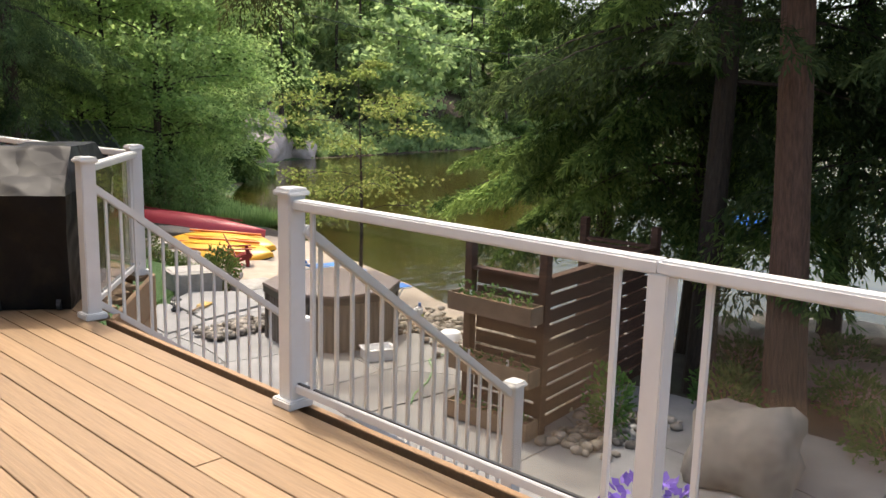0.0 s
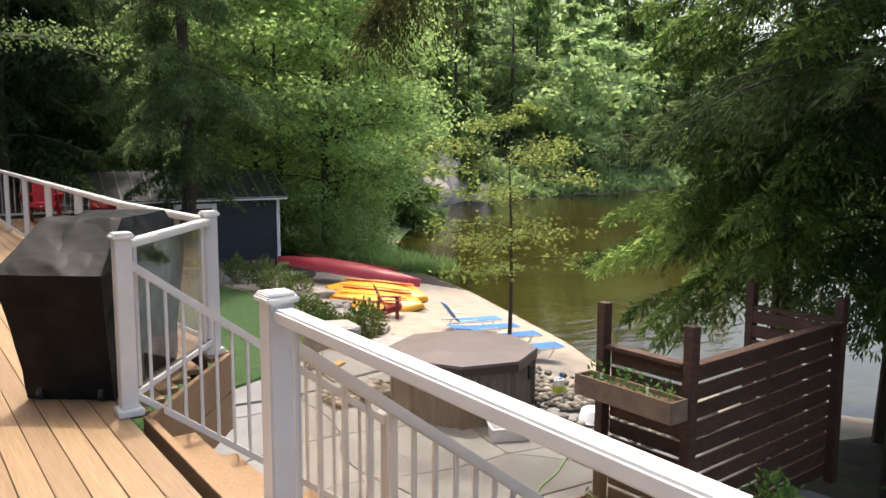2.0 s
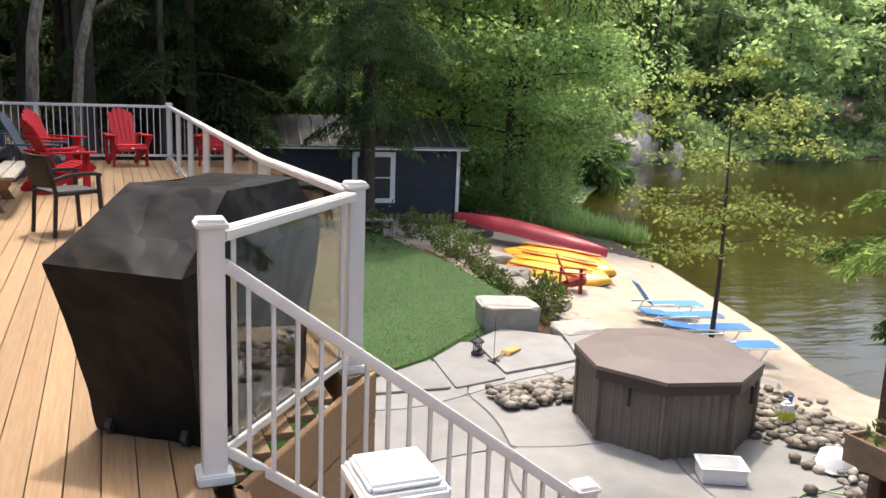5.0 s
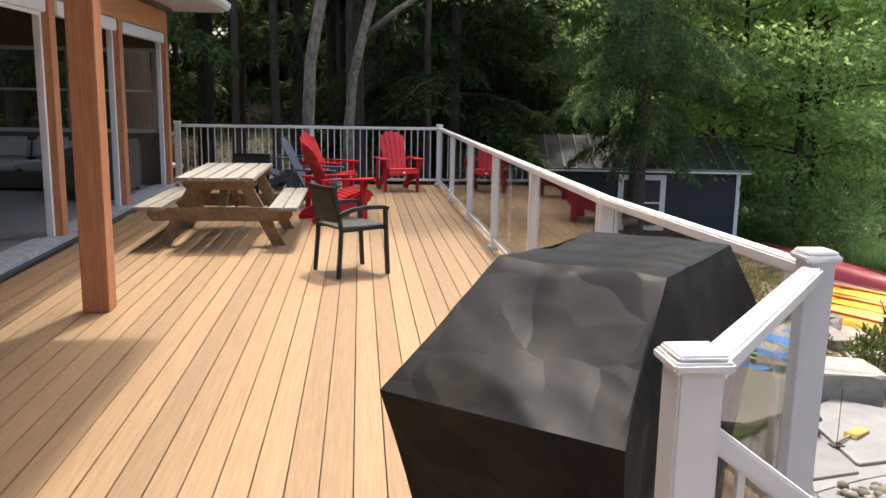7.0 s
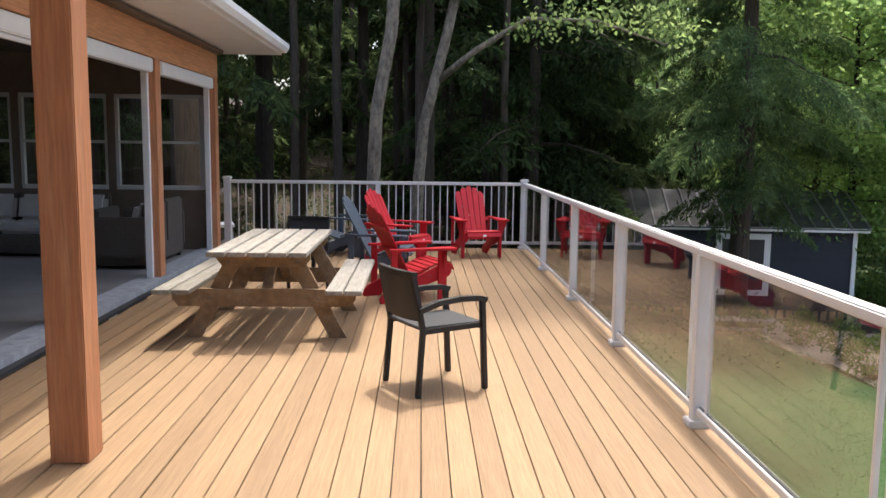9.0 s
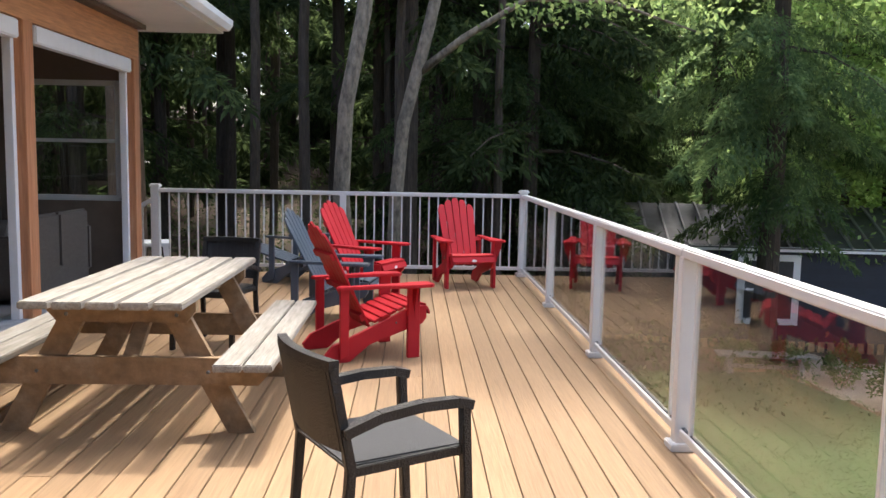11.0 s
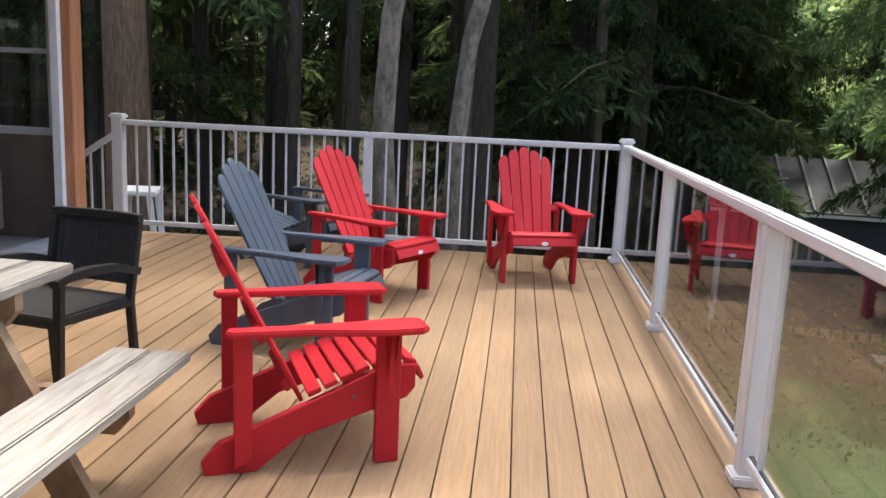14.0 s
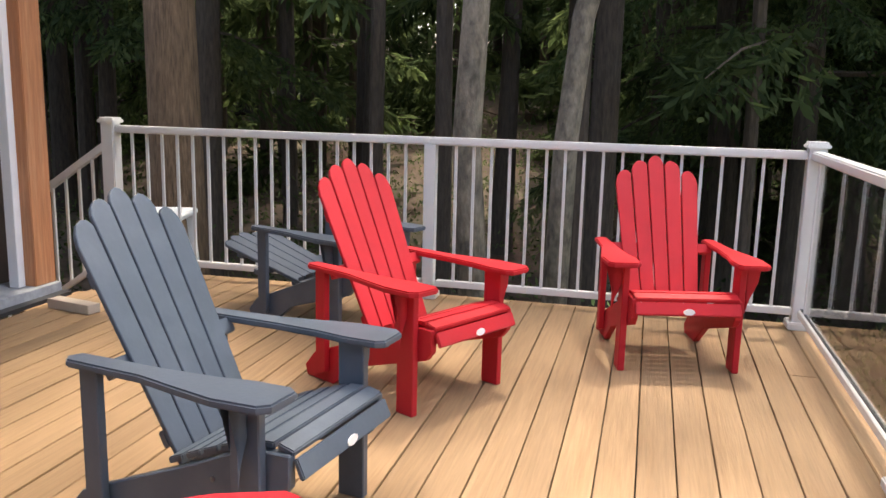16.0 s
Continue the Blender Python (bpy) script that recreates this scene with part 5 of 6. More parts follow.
def lounger(x, y, raised):
    m = facing(x, y, 0.97, -0.24, gz_at(x, y)) @ Matrix.Scale(0.72, 4)
    th = thing("beach_lounger", "white-framed beach lounger with a blue sling", "lounger", m, group="beach loungers")
    for s in (-1, 1):
        part("side_rail", beam((-0.55, s * 0.29, 0.30), (1.25, s * 0.29, 0.28), 0.035, 0.035, 0.006), M_VINYL, th)
        for px in (-0.2, 0.95):
            part("leg", beam((px, s * 0.29, 0.30), (px - 0.18, s * 0.29, 0.0), 0.03, 0.03, 0.004), M_VINYL, th)
    part("sling", box((0.55, 0, 0.305), (1.4, 0.54, 0.012)), M_BLUESLING, th)
    a = radians(52 if raised else 8)
    part("backrest", box((-0.36, 0, 0), (0.72, 0.54, 0.014), Matrix.Translation((-0.15, 0, 0.31)) @ Matrix.Rotation(a, 4, 'Y')), M_BLUESLING, th)
    for s in (-1, 1):
        part("arm", beam((-0.4, s * 0.31, 0.46), (0.15, s * 0.31, 0.46), 0.05, 0.02, 0.004), M_VINYL, th)
    return th


lounger(12.0, 15.05, True)
lounger(11.9, 14.35, False)
lounger(11.9, 13.65, False)
lounger(11.7, 12.75, False)
beach_chair = adirondack(facing(11.2, 16.75, 0.85, -0.5, gz_at(11.2, 16.75)) @ Matrix.Scale(0.78, 4), material("dark_red_poly_lumber", (0.20, 0.015, 0.015), 0.5), "dark red adirondack chair standing on the beach")

hull("pedal_boat", "small blue boat moored out on the lake", Matrix.Translation((31.8, 13.2, WATER_Z - 0.05)) @ Matrix.Rotation(1.2, 4, 'Z'), 2.6, 1.3, 0.6, M_BLUESLING, "moored boats", M_YELLOW)
pot = thing("flower_pot", "white pot of purple flowers fixed outside the railing", "planter", pose(3.14, 1.60, -0.27))
part("pot", tube([(0, 0, 0), (0, 0, 0.2), (0, 0, 0.22)], [0.085, 0.11, 0.12], 16), M_VINYL, pot)
part("bracket", box((-0.12, 0, 0.12), (0.14, 0.03, 0.02)), M_GASKET, pot)

# white folding stool behind the far railing
stool = thing("step_stool", "white plastic step stool on the ground behind the railing", "stool", pose(-1.45, 20.4, -0.95, 0, 0, 15))
for s in (-1, 1):
    part("side", prism([(-0.26, 0), (-0.20, 0), (-0.12, 1.15), (-0.17, 1.15)], 0.04, Matrix.Translation((0, s * 0.25, 0))), M_VINYL, stool)
    part("side", prism([(0.22, 0), (0.28, 0), (0.17, 1.15), (0.11, 1.15)], 0.04, Matrix.Translation((0, s * 0.25, 0))), M_VINYL, stool)
part("top", box((0, 0, 1.17), (0.42, 0.56, 0.05), bevel=0.01), M_VINYL, stool)
part("rung", box((0.2, 0, 0.6), (0.03, 0.5, 0.06)), M_VINYL, stool)

# ---- trees ----
def leaf_tris(pos, d, nrm, l, w):
    """Pointed leaves or needle sprays: a triangle pair each, folded along the middle."""
    side = np.cross(d, nrm)
    side /= np.linalg.norm(side, axis=1, keepdims=True) + 1e-9
    l, w = l[:, None], w[:, None]
    a = pos
    b = pos + d * l * 0.5 + side * w * 0.5
    c = pos + d * l
    e = pos + d * l * 0.5 - side * w * 0.5
    return np.stack([a, b, c, e], 1)


def quad_mesh(name, q, mat):
    me = bpy.data.meshes.new(name)
    n = len(q)
    me.vertices.add(4 * n)
    me.vertices.foreach_set("co", q.reshape(-1).astype(np.float32))
    me.loops.add(4 * n)
    me.loops.foreach_set("vertex_index", np.arange(4 * n, dtype=np.int32))
    me.polygons.add(n)
    me.polygons.foreach_set("loop_start", np.arange(0, 4 * n, 4, dtype=np.int32))
    me.polygons.foreach_set("loop_total", np.full(n, 4, np.int32))
    me.update(calc_edges=True)
    me.materials.append(mat)
    return me


def unit(v):
    return v / (np.linalg.norm(v, axis=-1, keepdims=True) + 1e-9)


def conifer_parts(H, R, z0, nb, nl, leaf, seed, droop=0.35, r0=0.2, bark=None, mat=None, shape=0.8):
    """Meshes of a hemlock: trunk with its boughs, and a crown of flat drooping sprays."""
    r = np.random.default_rng(seed)
    zb = z0 + (H - z0) * r.uniform(0, 1, nb) ** 1.15
    az = r.uniform(0, 2 * np.pi, nb)
    Lb = R * np.clip(1 - (zb - z0) / (H - z0), 0.04, 1) ** shape * r.uniform(0.65, 1.12, nb)
    rise = r.uniform(-0.05, 0.22, nb)
    bm = tube([(0.02 * H * 0.1 * math.sin(k), 0.02 * H * 0.1 * math.cos(k * 1.7), H * k / 8 - 0.3 * (k == 0)) for k in range(9)], [r0 * (1 - 0.95 * (k / 8) ** 1.1) * (1.25 if k == 0 else 1) for k in range(9)], 10)
    def along(i, s):
        L = Lb[i] * s
        return np.stack([np.cos(az[i]) * L, np.sin(az[i]) * L, zb[i] + rise[i] * L - droop * Lb[i] * s ** 2 * 0.8], -1)
    trunk = link_mesh("trunk", bm, bark or M_DARKBARK)
    bm = bmesh.new()
    for i in range(nb):
        if Lb[i] > 0.8 and i % 2 == 0:
            pts = [along(np.array([i]), np.array([s]))[0] for s in (0.0, 0.35, 0.7, 0.95)]
            tube(pts, [0.035 * (0.4 + Lb[i] / R), 0.024, 0.014, 0.006], 4, bm)
    boughs = link_mesh("branchwork", bm, bark or M_DARKBARK)
    p = Lb ** 1.6
    i = r.choice(nb, nl, p=p / p.sum())
    s = r.uniform(0.12, 1.0, nl) ** 0.75
    sd = np.where(r.random(nl) < 0.5, -1, 1)
    fan = sd * r.uniform(0.5, 1.15, nl)
    ta = az[i] + fan
    tl = Lb[i] * 0.40 * np.clip(1.12 - s, 0.1, 1) + 0.10
    uu = r.uniform(0, 1, nl) ** 0.8
    base = along(i, s)
    td = np.stack([np.cos(ta), np.sin(ta), -0.22 - 0.5 * uu - 0.15 * s], -1)
    pos = base + td * (tl * uu)[:, None] + r.normal(0, 0.03, (nl, 3)) * leaf * 4
    d = unit(td + r.normal(0, 0.62, (nl, 3)) + np.array([0, 0, -0.2]))
    nrm = unit(np.array([0, 0, 1.0]) + r.normal(0, 0.45, (nl, 3)))
    l = leaf * r.uniform(0.6, 1.4, nl)
    crown = quad_mesh("crown", leaf_tris(pos, d, nrm, l, l * 0.25), mat or M_HEMLOCK)
    return trunk, crown, boughs


def leafy_parts(H, R, z0, nlimb, nl, leaf, seed, r0=0.12, bark=None, mat=None, lean=0.0, spread=0.5, clump=0.55):
    """Meshes of a broadleaf tree: trunk and limbs, and leaves gathered in loose layers round the twig ends."""
    r = np.random.default_rng(seed)
    bm = bmesh.new()
    tr = [Vector((lean * H * f + 0.05 * math.sin(5 * f + seed), 0.06 * math.cos(4 * f + seed), H * f - (0.3 if f == 0 else 0))) for f in np.linspace(0, 1, 9)]
    tube(tr, [r0 * (1 - 0.93 * f ** 0.9) for f in np.linspace(0, 1, 9)], 9, bm)
    trunk = link_mesh("trunk", bm, bark or M_DARKBARK)
    bm = bmesh.new()
    ends = []
    for k in range(nlimb):
        f = z0 / H + (0.97 - z0 / H) * (k + r.random()) / nlimb
        o = tr[min(7, int(f * 8))].lerp(tr[min(8, int(f * 8) + 1)], f * 8 % 1)
        a = k * 2.4 + r.uniform(-0.5, 0.5)
        L = R * math.sin(math.pi * min(0.97, 0.22 + 0.72 * (f - z0 / H) / (1 - z0 / H + 1e-6))) ** 0.8 * r.uniform(0.75, 1.15)
        up = spread * r.uniform(0.5, 1.3)
        q = [o + Vector((math.cos(a) * L * t, math.sin(a) * L * t, up * L * t - 0.35 * L * t * t)) for t in (0, 0.35, 0.7, 1)]
        tube(q, [r0 * 0.30 * (1 - f * 0.6), r0 * 0.2 * (1 - f * 0.6), 0.012, 0.005], 5, bm)
        for t in (0.4, 0.6, 0.75, 0.9, 1.0):
            c = np.array(q[0].lerp(q[3], t)) + np.array([0, 0, (up * t - 0.35 * t * t - (up - 0.35) * t) * L])
            ends.append((*c, L))
            for _ in range(2):
                aa = a + r.choice((-1, 1)) * r.uniform(0.5, 1.2)
                ll = L * 0.38 * r.uniform(0.5, 1.1)
                ends.append((c[0] + math.cos(aa) * ll, c[1] + math.sin(aa) * ll, c[2] + r.uniform(-0.12, 0.15) * ll, L))
    boughs = link_mesh("branchwork", bm, bark or M_DARKBARK)
    E = np.array(ends)
    i = r.integers(0, len(E), nl)
    pos = E[i, :3] + r.normal(0, 1, (nl, 3)) * np.array([clump, clump, clump * 0.42]) * np.clip(E[i, 3:4] / R, 0.3, 1)
    d = unit(r.normal(0, 1, (nl, 3)) * np.array([1, 1, 0.5]) + np.array([0, 0, -0.45]))
    nrm = unit(np.array([0, 0, 1.0]) + r.normal(0, 0.6, (nl, 3)))
    l = leaf * r.uniform(0.6, 1.35, nl)
    return trunk, quad_mesh("crown", leaf_tris(pos, d, nrm, l, l * 0.62), mat or M_LEAF), boughs


def tree(name, label, parts, m, group, kind=""):
    th = thing(name, label, "tree", m, group=group, kind=kind)
    part_mesh("trunk", parts[0], th)
    part_mesh("crown", parts[1], th)
    if len(parts) > 2:
        part_mesh("branchwork", parts[2], th)["kind"] = "stuff"
    return th


def ground_pose(x, y, s=1.0, rz=0.0, sz=None):
    return Matrix.Translation((x, y, gz_at(x, y) - 0.05)) @ Matrix.Rotation(rz, 4, 'Z') @ Matrix.Diagonal((s, s, sz or s, 1))


rt = random.Random(21)
HEM_A = conifer_parts(15, 4.2, 3.0, 115, 80000, 0.135, 1, droop=0.42, r0=0.20)
HEM_B = conifer_parts(19, 4.4, 4.6, 95, 36000, 0.145, 2, droop=0.40, r0=0.20, mat=M_SHADENEEDLE)
HEM_C = conifer_parts(21, 4.0, 6.0, 90, 36000, 0.155, 3, droop=0.4, r0=0.23, bark=M_BARK, mat=M_SHADENEEDLE)
for parts, x, y, s, rz in ((HEM_A, 12.9, 6.2, 0.95, 0.4), (HEM_A, 12.5, 7.7, 0.78, 2.3), (HEM_C, 10.2, 3.6, 1.0, 0.3), (HEM_B, 15.5, 0.5, 1.0, 5.0),
                           (HEM_B, 9.6, 29.2, 1.0, 4.0)):
    tree("hemlock_tree", "tall hemlock with drooping green boughs by the shore", parts, ground_pose(x, y, s, rz) if parts is not HEM_C else ground_pose(x, y) @ Matrix.Rotation(radians(4.5), 4, Vector((-0.73, -0.68, 0))), "hemlocks")
HEM_D = conifer_parts(18, 3.7, 3.1, 105, 52000, 0.135, 7, droop=0.50, r0=0.17, mat=M_DARKNEEDLE)
DEC_A = leafy_parts(13, 3.4, 2.2, 28, 17000, 0.155, 4, r0=0.15)
for x, y, s, rz in ((14.0, 4.4, 1.0, 0.4), (13.9, 6.6, 0.9, 3.1), (15.6, 2.6, 1.05, 2.2), (12.6, 1.8, 1.0, 4.2), (5.6, 29.4, 0.95, 2.6), (3.8, 27.2, 0.9, 4.4)):
    tree("hemlock_tree", "shaded hemlock with dense drooping boughs", HEM_D, ground_pose(x, y, s, rz, 1.0), "hemlocks")
HEM_E = conifer_parts(17, 3.3, 5.0, 85, 44000, 0.15, 9, droop=0.5, r0=0.27, mat=M_DARKNEEDLE)
HEM_LOW = conifer_parts(9.0, 1.9, 2.7, 60, 17000, 0.15, 12, droop=0.6, r0=0.1, mat=M_DARKNEEDLE, shape=0.15)
shed_tree = tree("hemlock_tree", "hemlock with a stout trunk close before the shed", HEM_E, ground_pose(9.1, 24.5, 0.85, 1.3, 1.0), "hemlocks")
part_mesh("lower_crown", HEM_LOW[1], shed_tree)
DEC_B = leafy_parts(11, 2.8, 1.6, 26, 14000, 0.15, 5, r0=0.12, lean=0.05)
for parts, x, y, s, rz in ((DEC_A, 14.3, 26.2, 1.0, 0.0), (DEC_B, 15.2, 26.9, 1.05, 1.2), (DEC_A, 15.3, 28.2, 1.05, 2.4), (DEC_B, 13.6, 28.4, 1.1, 3.9), (DEC_B, 17.2, 31.0, 1.0, 5.0), (DEC_A, 12.9, 29.0, 0.95, 4.4)):
    tree("broadleaf_tree", "slender broadleaf trees with light green leaves by the beach", parts, ground_pose(x, y, s, rz), "beach trees")
MAPLE = leafy_parts(5.0, 1.75, 1.35, 19, 4600, 0.085, 8, r0=0.05, bark=M_DARKBARK, mat=M_YLEAF, spread=0.42, clump=0.24)
tree("maple_sapling", "young maple with yellow-green leaves growing from the beach sand", MAPLE, ground_pose(12.0, 13.45, 1.0, 0.6), "saplings")

host = tree("hemlock_tree", "tall dark hemlock with a long bough over the patio", HEM_B, ground_pose(10.9, 5.05, 0.9, 1.0), "hemlocks")
# a drooping bough that hangs out over the tub
inv = ground_pose(10.9, 5.05, 0.9, 1.0).inverted()
limb = [Vector((10.9, 5.05, 7.4)), Vector((9.9, 6.9, 6.7)), Vector((8.5, 8.5, 5.3)), Vector((7.3, 9.3, 3.9)), Vector((6.7, 9.7, 3.0))]
ob = part("limb", tube(limb, [0.07, 0.055, 0.04, 0.025, 0.008], 7), M_BARK, host)
ob.matrix_local = inv
rb = np.random.default_rng(17)
nb_ = 9000
tw = rb.uniform(0, 1, (260, 1))
la = np.array([tuple(p) for p in limb])
org = np.stack([np.interp(1.9 + 2.1 * tw[:, 0], range(5), la[:, c]) for c in range(3)], -1)
tdir = unit(np.stack([rb.normal(0, 0.75, 260) , rb.normal(0, 0.75, 260), -rb.uniform(0.5, 1.3, 260)], -1))
tlen = rb.uniform(0.4, 1.25, 260) * (1.15 - 0.5 * tw[:, 0])
k_ = rb.integers(0, 260, nb_)
uu = rb.uniform(0, 1, (nb_, 1))
pos = org[k_] + tdir[k_] * tlen[k_, None] * uu + np.array([0, 0, -0.25]) * uu ** 2 + rb.normal(0, 0.03, (nb_, 3))
ob = part_mesh("bough", quad_mesh("bough", leaf_tris(pos, unit(tdir[k_] + rb.normal(0, 0.5, (nb_, 3)) + np.array([0, 0, -0.3])), unit(rb.normal(0, 1, (nb_, 3))), rb.uniform(0.05, 0.12, nb_), rb.uniform(0.018, 0.03, nb_)), M_OLIVE), host)
ob.matrix_local = inv

# two pale bare trunks and a big brown one behind the far railing
BIRCH = thing("maple_tree", "pale grey leaning maple trunks behind the far railing", "tree")
bz = gz_at(1.3, 21.2) - 0.1
part("trunk", tube([(1.30, 21.1, bz), (1.10, 21.0, 0.9), (1.16, 21.0, 2.2), (1.42, 21.0, 3.6), (1.50, 21.05, 5.0), (1.75, 21.1, 8), (1.9, 21.2, 13)], [0.15, 0.125, 0.113, 0.112, 0.105, 0.08, 0.04], 12), M_BIRCH, BIRCH, smooth=True)
part("trunk", tube([(1.82, 21.6, bz), (1.90, 21.5, 0.9), (2.0, 21.5, 2.0), (2.35, 21.5, 3.4), (2.55, 21.5, 4.3), (2.7, 21.5, 7), (3.0, 21.6, 12)], [0.13, 0.108, 0.10, 0.096, 0.088, 0.065, 0.03], 12), M_BIRCH, BIRCH, smooth=True)
part("limb", tube([(2.20, 21.5, 2.75), (2.9, 21.4, 3.3), (3.8, 21.2, 3.85), (5.0, 21.0, 3.80), (6.3, 20.8, 3.35)], [0.07, 0.055, 0.04, 0.028, 0.012], 8), M_BIRCH, BIRCH, smooth=True)
r_ = np.random.default_rng(31)
nl = 600
tt = r_.uniform(0.35, 1.05, nl)
pos = np.stack([2.3 + 4.0 * tt, 21.4 - 0.6 * tt, 2.75 + 1.15 * np.sin(np.minimum(tt, 1) * 2.35)], -1) + r_.normal(0, 1, (nl, 3)) * np.array([0.35, 0.45, 0.13])
part_mesh("leaves", quad_mesh("leaves", leaf_tris(pos, unit(r_.normal(0, 1, (nl, 3)) + np.array([0.3, 0, -0.5])), unit(np.array([0, 0, 1.0]) + r_.normal(0, 0.5, (nl, 3))), r_.uniform(0.08, 0.14, nl), r_.uniform(0.05, 0.09, nl)), M_LEAF), BIRCH)
# unseen crown and limbs, placed by where their dapples fall on the deck
nl = 2600
pos = unit(r_.normal(0, 1, (nl, 3))) * (r_.uniform(0.2, 1, nl) ** 0.4)[:, None] * np.array([4.4, 3.2, 2.4]) + np.array([3.4, 20.4, 11.6])
pos += 0.5 * np.sin(pos[:, [1, 2, 0]] * 1.7)
pos[:, 1] = np.maximum(pos[:, 1], 15.5)
part_mesh("crown", quad_mesh("crown", leaf_tris(pos, unit(r_.normal(0, 1, (nl, 3)) + np.array([0.0, 0, -0.5])), unit(np.array([0, 0, 1.0]) + r_.normal(0, 0.5, (nl, 3))), r_.uniform(0.18, 0.34, nl), r_.uniform(0.12, 0.24, nl)), M_LEAF), BIRCH)
for k, (a, b, c) in enumerate(((0.4, 20.0, 11.5), (6.2, 19.8, 12.0), (3.2, 18.4, 12.0), (1.8, 22.5, 13.0), (6.4, 22.4, 11.4))):
    part("limb", tube([(1.75 if k % 2 else 2.7, 21.2, 7.0), ((a + 2.5) / 2, (b + 21.2) / 2, c - 1.2), (a, b, c)], [0.06, 0.04, 0.012], 6), M_BIRCH, BIRCH)
big = thing("hemlock_tree", "thick brown hemlock trunk behind the corner of the deck", "tree", group="hemlocks")
part("trunk", tube([(-2.42, 22.2, -2.0), (-2.42, 22.2, 0.2), (-2.46, 22.2, 2.5), (-2.52, 22.25, 6), (-2.5, 22.3, 16)], [0.36, 0.29, 0.265, 0.24, 0.12], 18), M_BIGBARK, big, smooth=True)

for k in range(5):
    a = k * 1.26 + 0.3
    part("root", tube([(-2.42 + 0.22 * math.cos(a), 22.2 + 0.22 * math.sin(a), -1.2), (-2.42 + 0.45 * math.cos(a), 22.2 + 0.45 * math.sin(a), -1.75), (-2.42 + 0.9 * math.cos(a), 22.2 + 0.9 * math.sin(a), -2.1)], [0.12, 0.11, 0.05], 8), M_BIGBARK, big)
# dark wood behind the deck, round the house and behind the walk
DARK = [conifer_parts(17, 2.8, 2.6, 60, 13000, 0.21, 41, droop=0.45, r0=0.15, mat=M_SHADENEEDLE, shape=0.5), conifer_parts(20, 3.0, 5.0, 55, 11000, 0.24, 42, droop=0.45, r0=0.19, mat=M_SHADENEEDLE, shape=0.45)]
# crowns mostly above the view, added to block sun from the forest floor
SHADE_CANOPY = conifer_parts(21, 3.3, 6.2, 60, 12000, 0.27, 45, droop=0.4, r0=0.16, mat=M_SHADENEEDLE, shape=0.4)
DEEP = [conifer_parts(17, 3.0, 0.8, 60, 4600, 0.46, 44, r0=0.16, mat=M_SHADENEEDLE, shape=0.5), conifer_parts(14, 2.6, 0.4, 60, 4200, 0.42, 43, r0=0.13, mat=M_SHADENEEDLE, shape=0.6)]
spots = []
for k in range(1200):
    x, y = rt.uniform(-26, 10.5), rt.uniform(24.0, 52)
    if (x > 7.0 and y < 40) or (abs(x + 2.4) < 0.9 and y < 24):
        continue
    if any((x - a) ** 2 + (y - b) ** 2 < 2.6 for a, b in spots):
        continue
    if -9.5 < x < -5.5 and y < 38 and abs((x - 2.6) / (y - 13.9) + 0.47) < 0.07:
        continue
    spots.append((x, y))
    if len(spots) >= 76:
        break
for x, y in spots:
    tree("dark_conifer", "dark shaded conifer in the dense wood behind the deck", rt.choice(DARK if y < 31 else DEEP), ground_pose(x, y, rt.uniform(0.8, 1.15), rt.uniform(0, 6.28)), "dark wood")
for x, y, s in ((-7.6, 23.6, 1.0), (-5.4, 25.2, 0.9), (0.5, 26.6, 1.0), (3.6, 27.0, 1.0), (-1.9, 27.2, 0.9), (-9.4, 25.6, 1.0)):
    tree("dark_conifer", "tall conifer with a bare lower trunk and a dense unseen crown added for shade", SHADE_CANOPY, ground_pose(x, y, s, x * 3), "dark wood")
for k in range(44):
    x, y = rt.uniform(-12, 9), rt.uniform(22.8, 34)
    if (x > 6.8 and y < 27) or abs(x + 2.4) < 0.8:
        continue
    th = thing("bare_trunk", "straight dark conifer trunk in the shade", "tree", ground_pose(x, y, 1, 0), group="dark trunks")
    rad = rt.uniform(0.06, 0.17)
    part("trunk", tube([(0, 0, -0.3), (rt.uniform(-0.1, 0.1), 0, 5), (rt.uniform(-0.3, 0.3), 0.1, 14)], [rad, rad * 0.85, rad * 0.4], 8), M_DARKBARK, th)
for k in range(26):
    a = rt.uniform(0, 1)
    x, y = (rt.uniform(-22, -9), rt.uniform(-14, 23)) if k < 14 else (rt.uniform(-8, 14), rt.uniform(-18, -8))
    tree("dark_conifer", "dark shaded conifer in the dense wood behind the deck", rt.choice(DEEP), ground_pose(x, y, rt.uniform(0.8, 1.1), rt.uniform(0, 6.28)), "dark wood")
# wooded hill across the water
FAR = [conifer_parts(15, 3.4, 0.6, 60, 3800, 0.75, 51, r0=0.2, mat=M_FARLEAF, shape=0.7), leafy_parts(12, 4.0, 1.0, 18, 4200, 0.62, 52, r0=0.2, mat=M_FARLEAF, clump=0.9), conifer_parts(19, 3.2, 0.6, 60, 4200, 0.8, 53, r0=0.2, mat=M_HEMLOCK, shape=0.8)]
nf = 0
fs_ = []
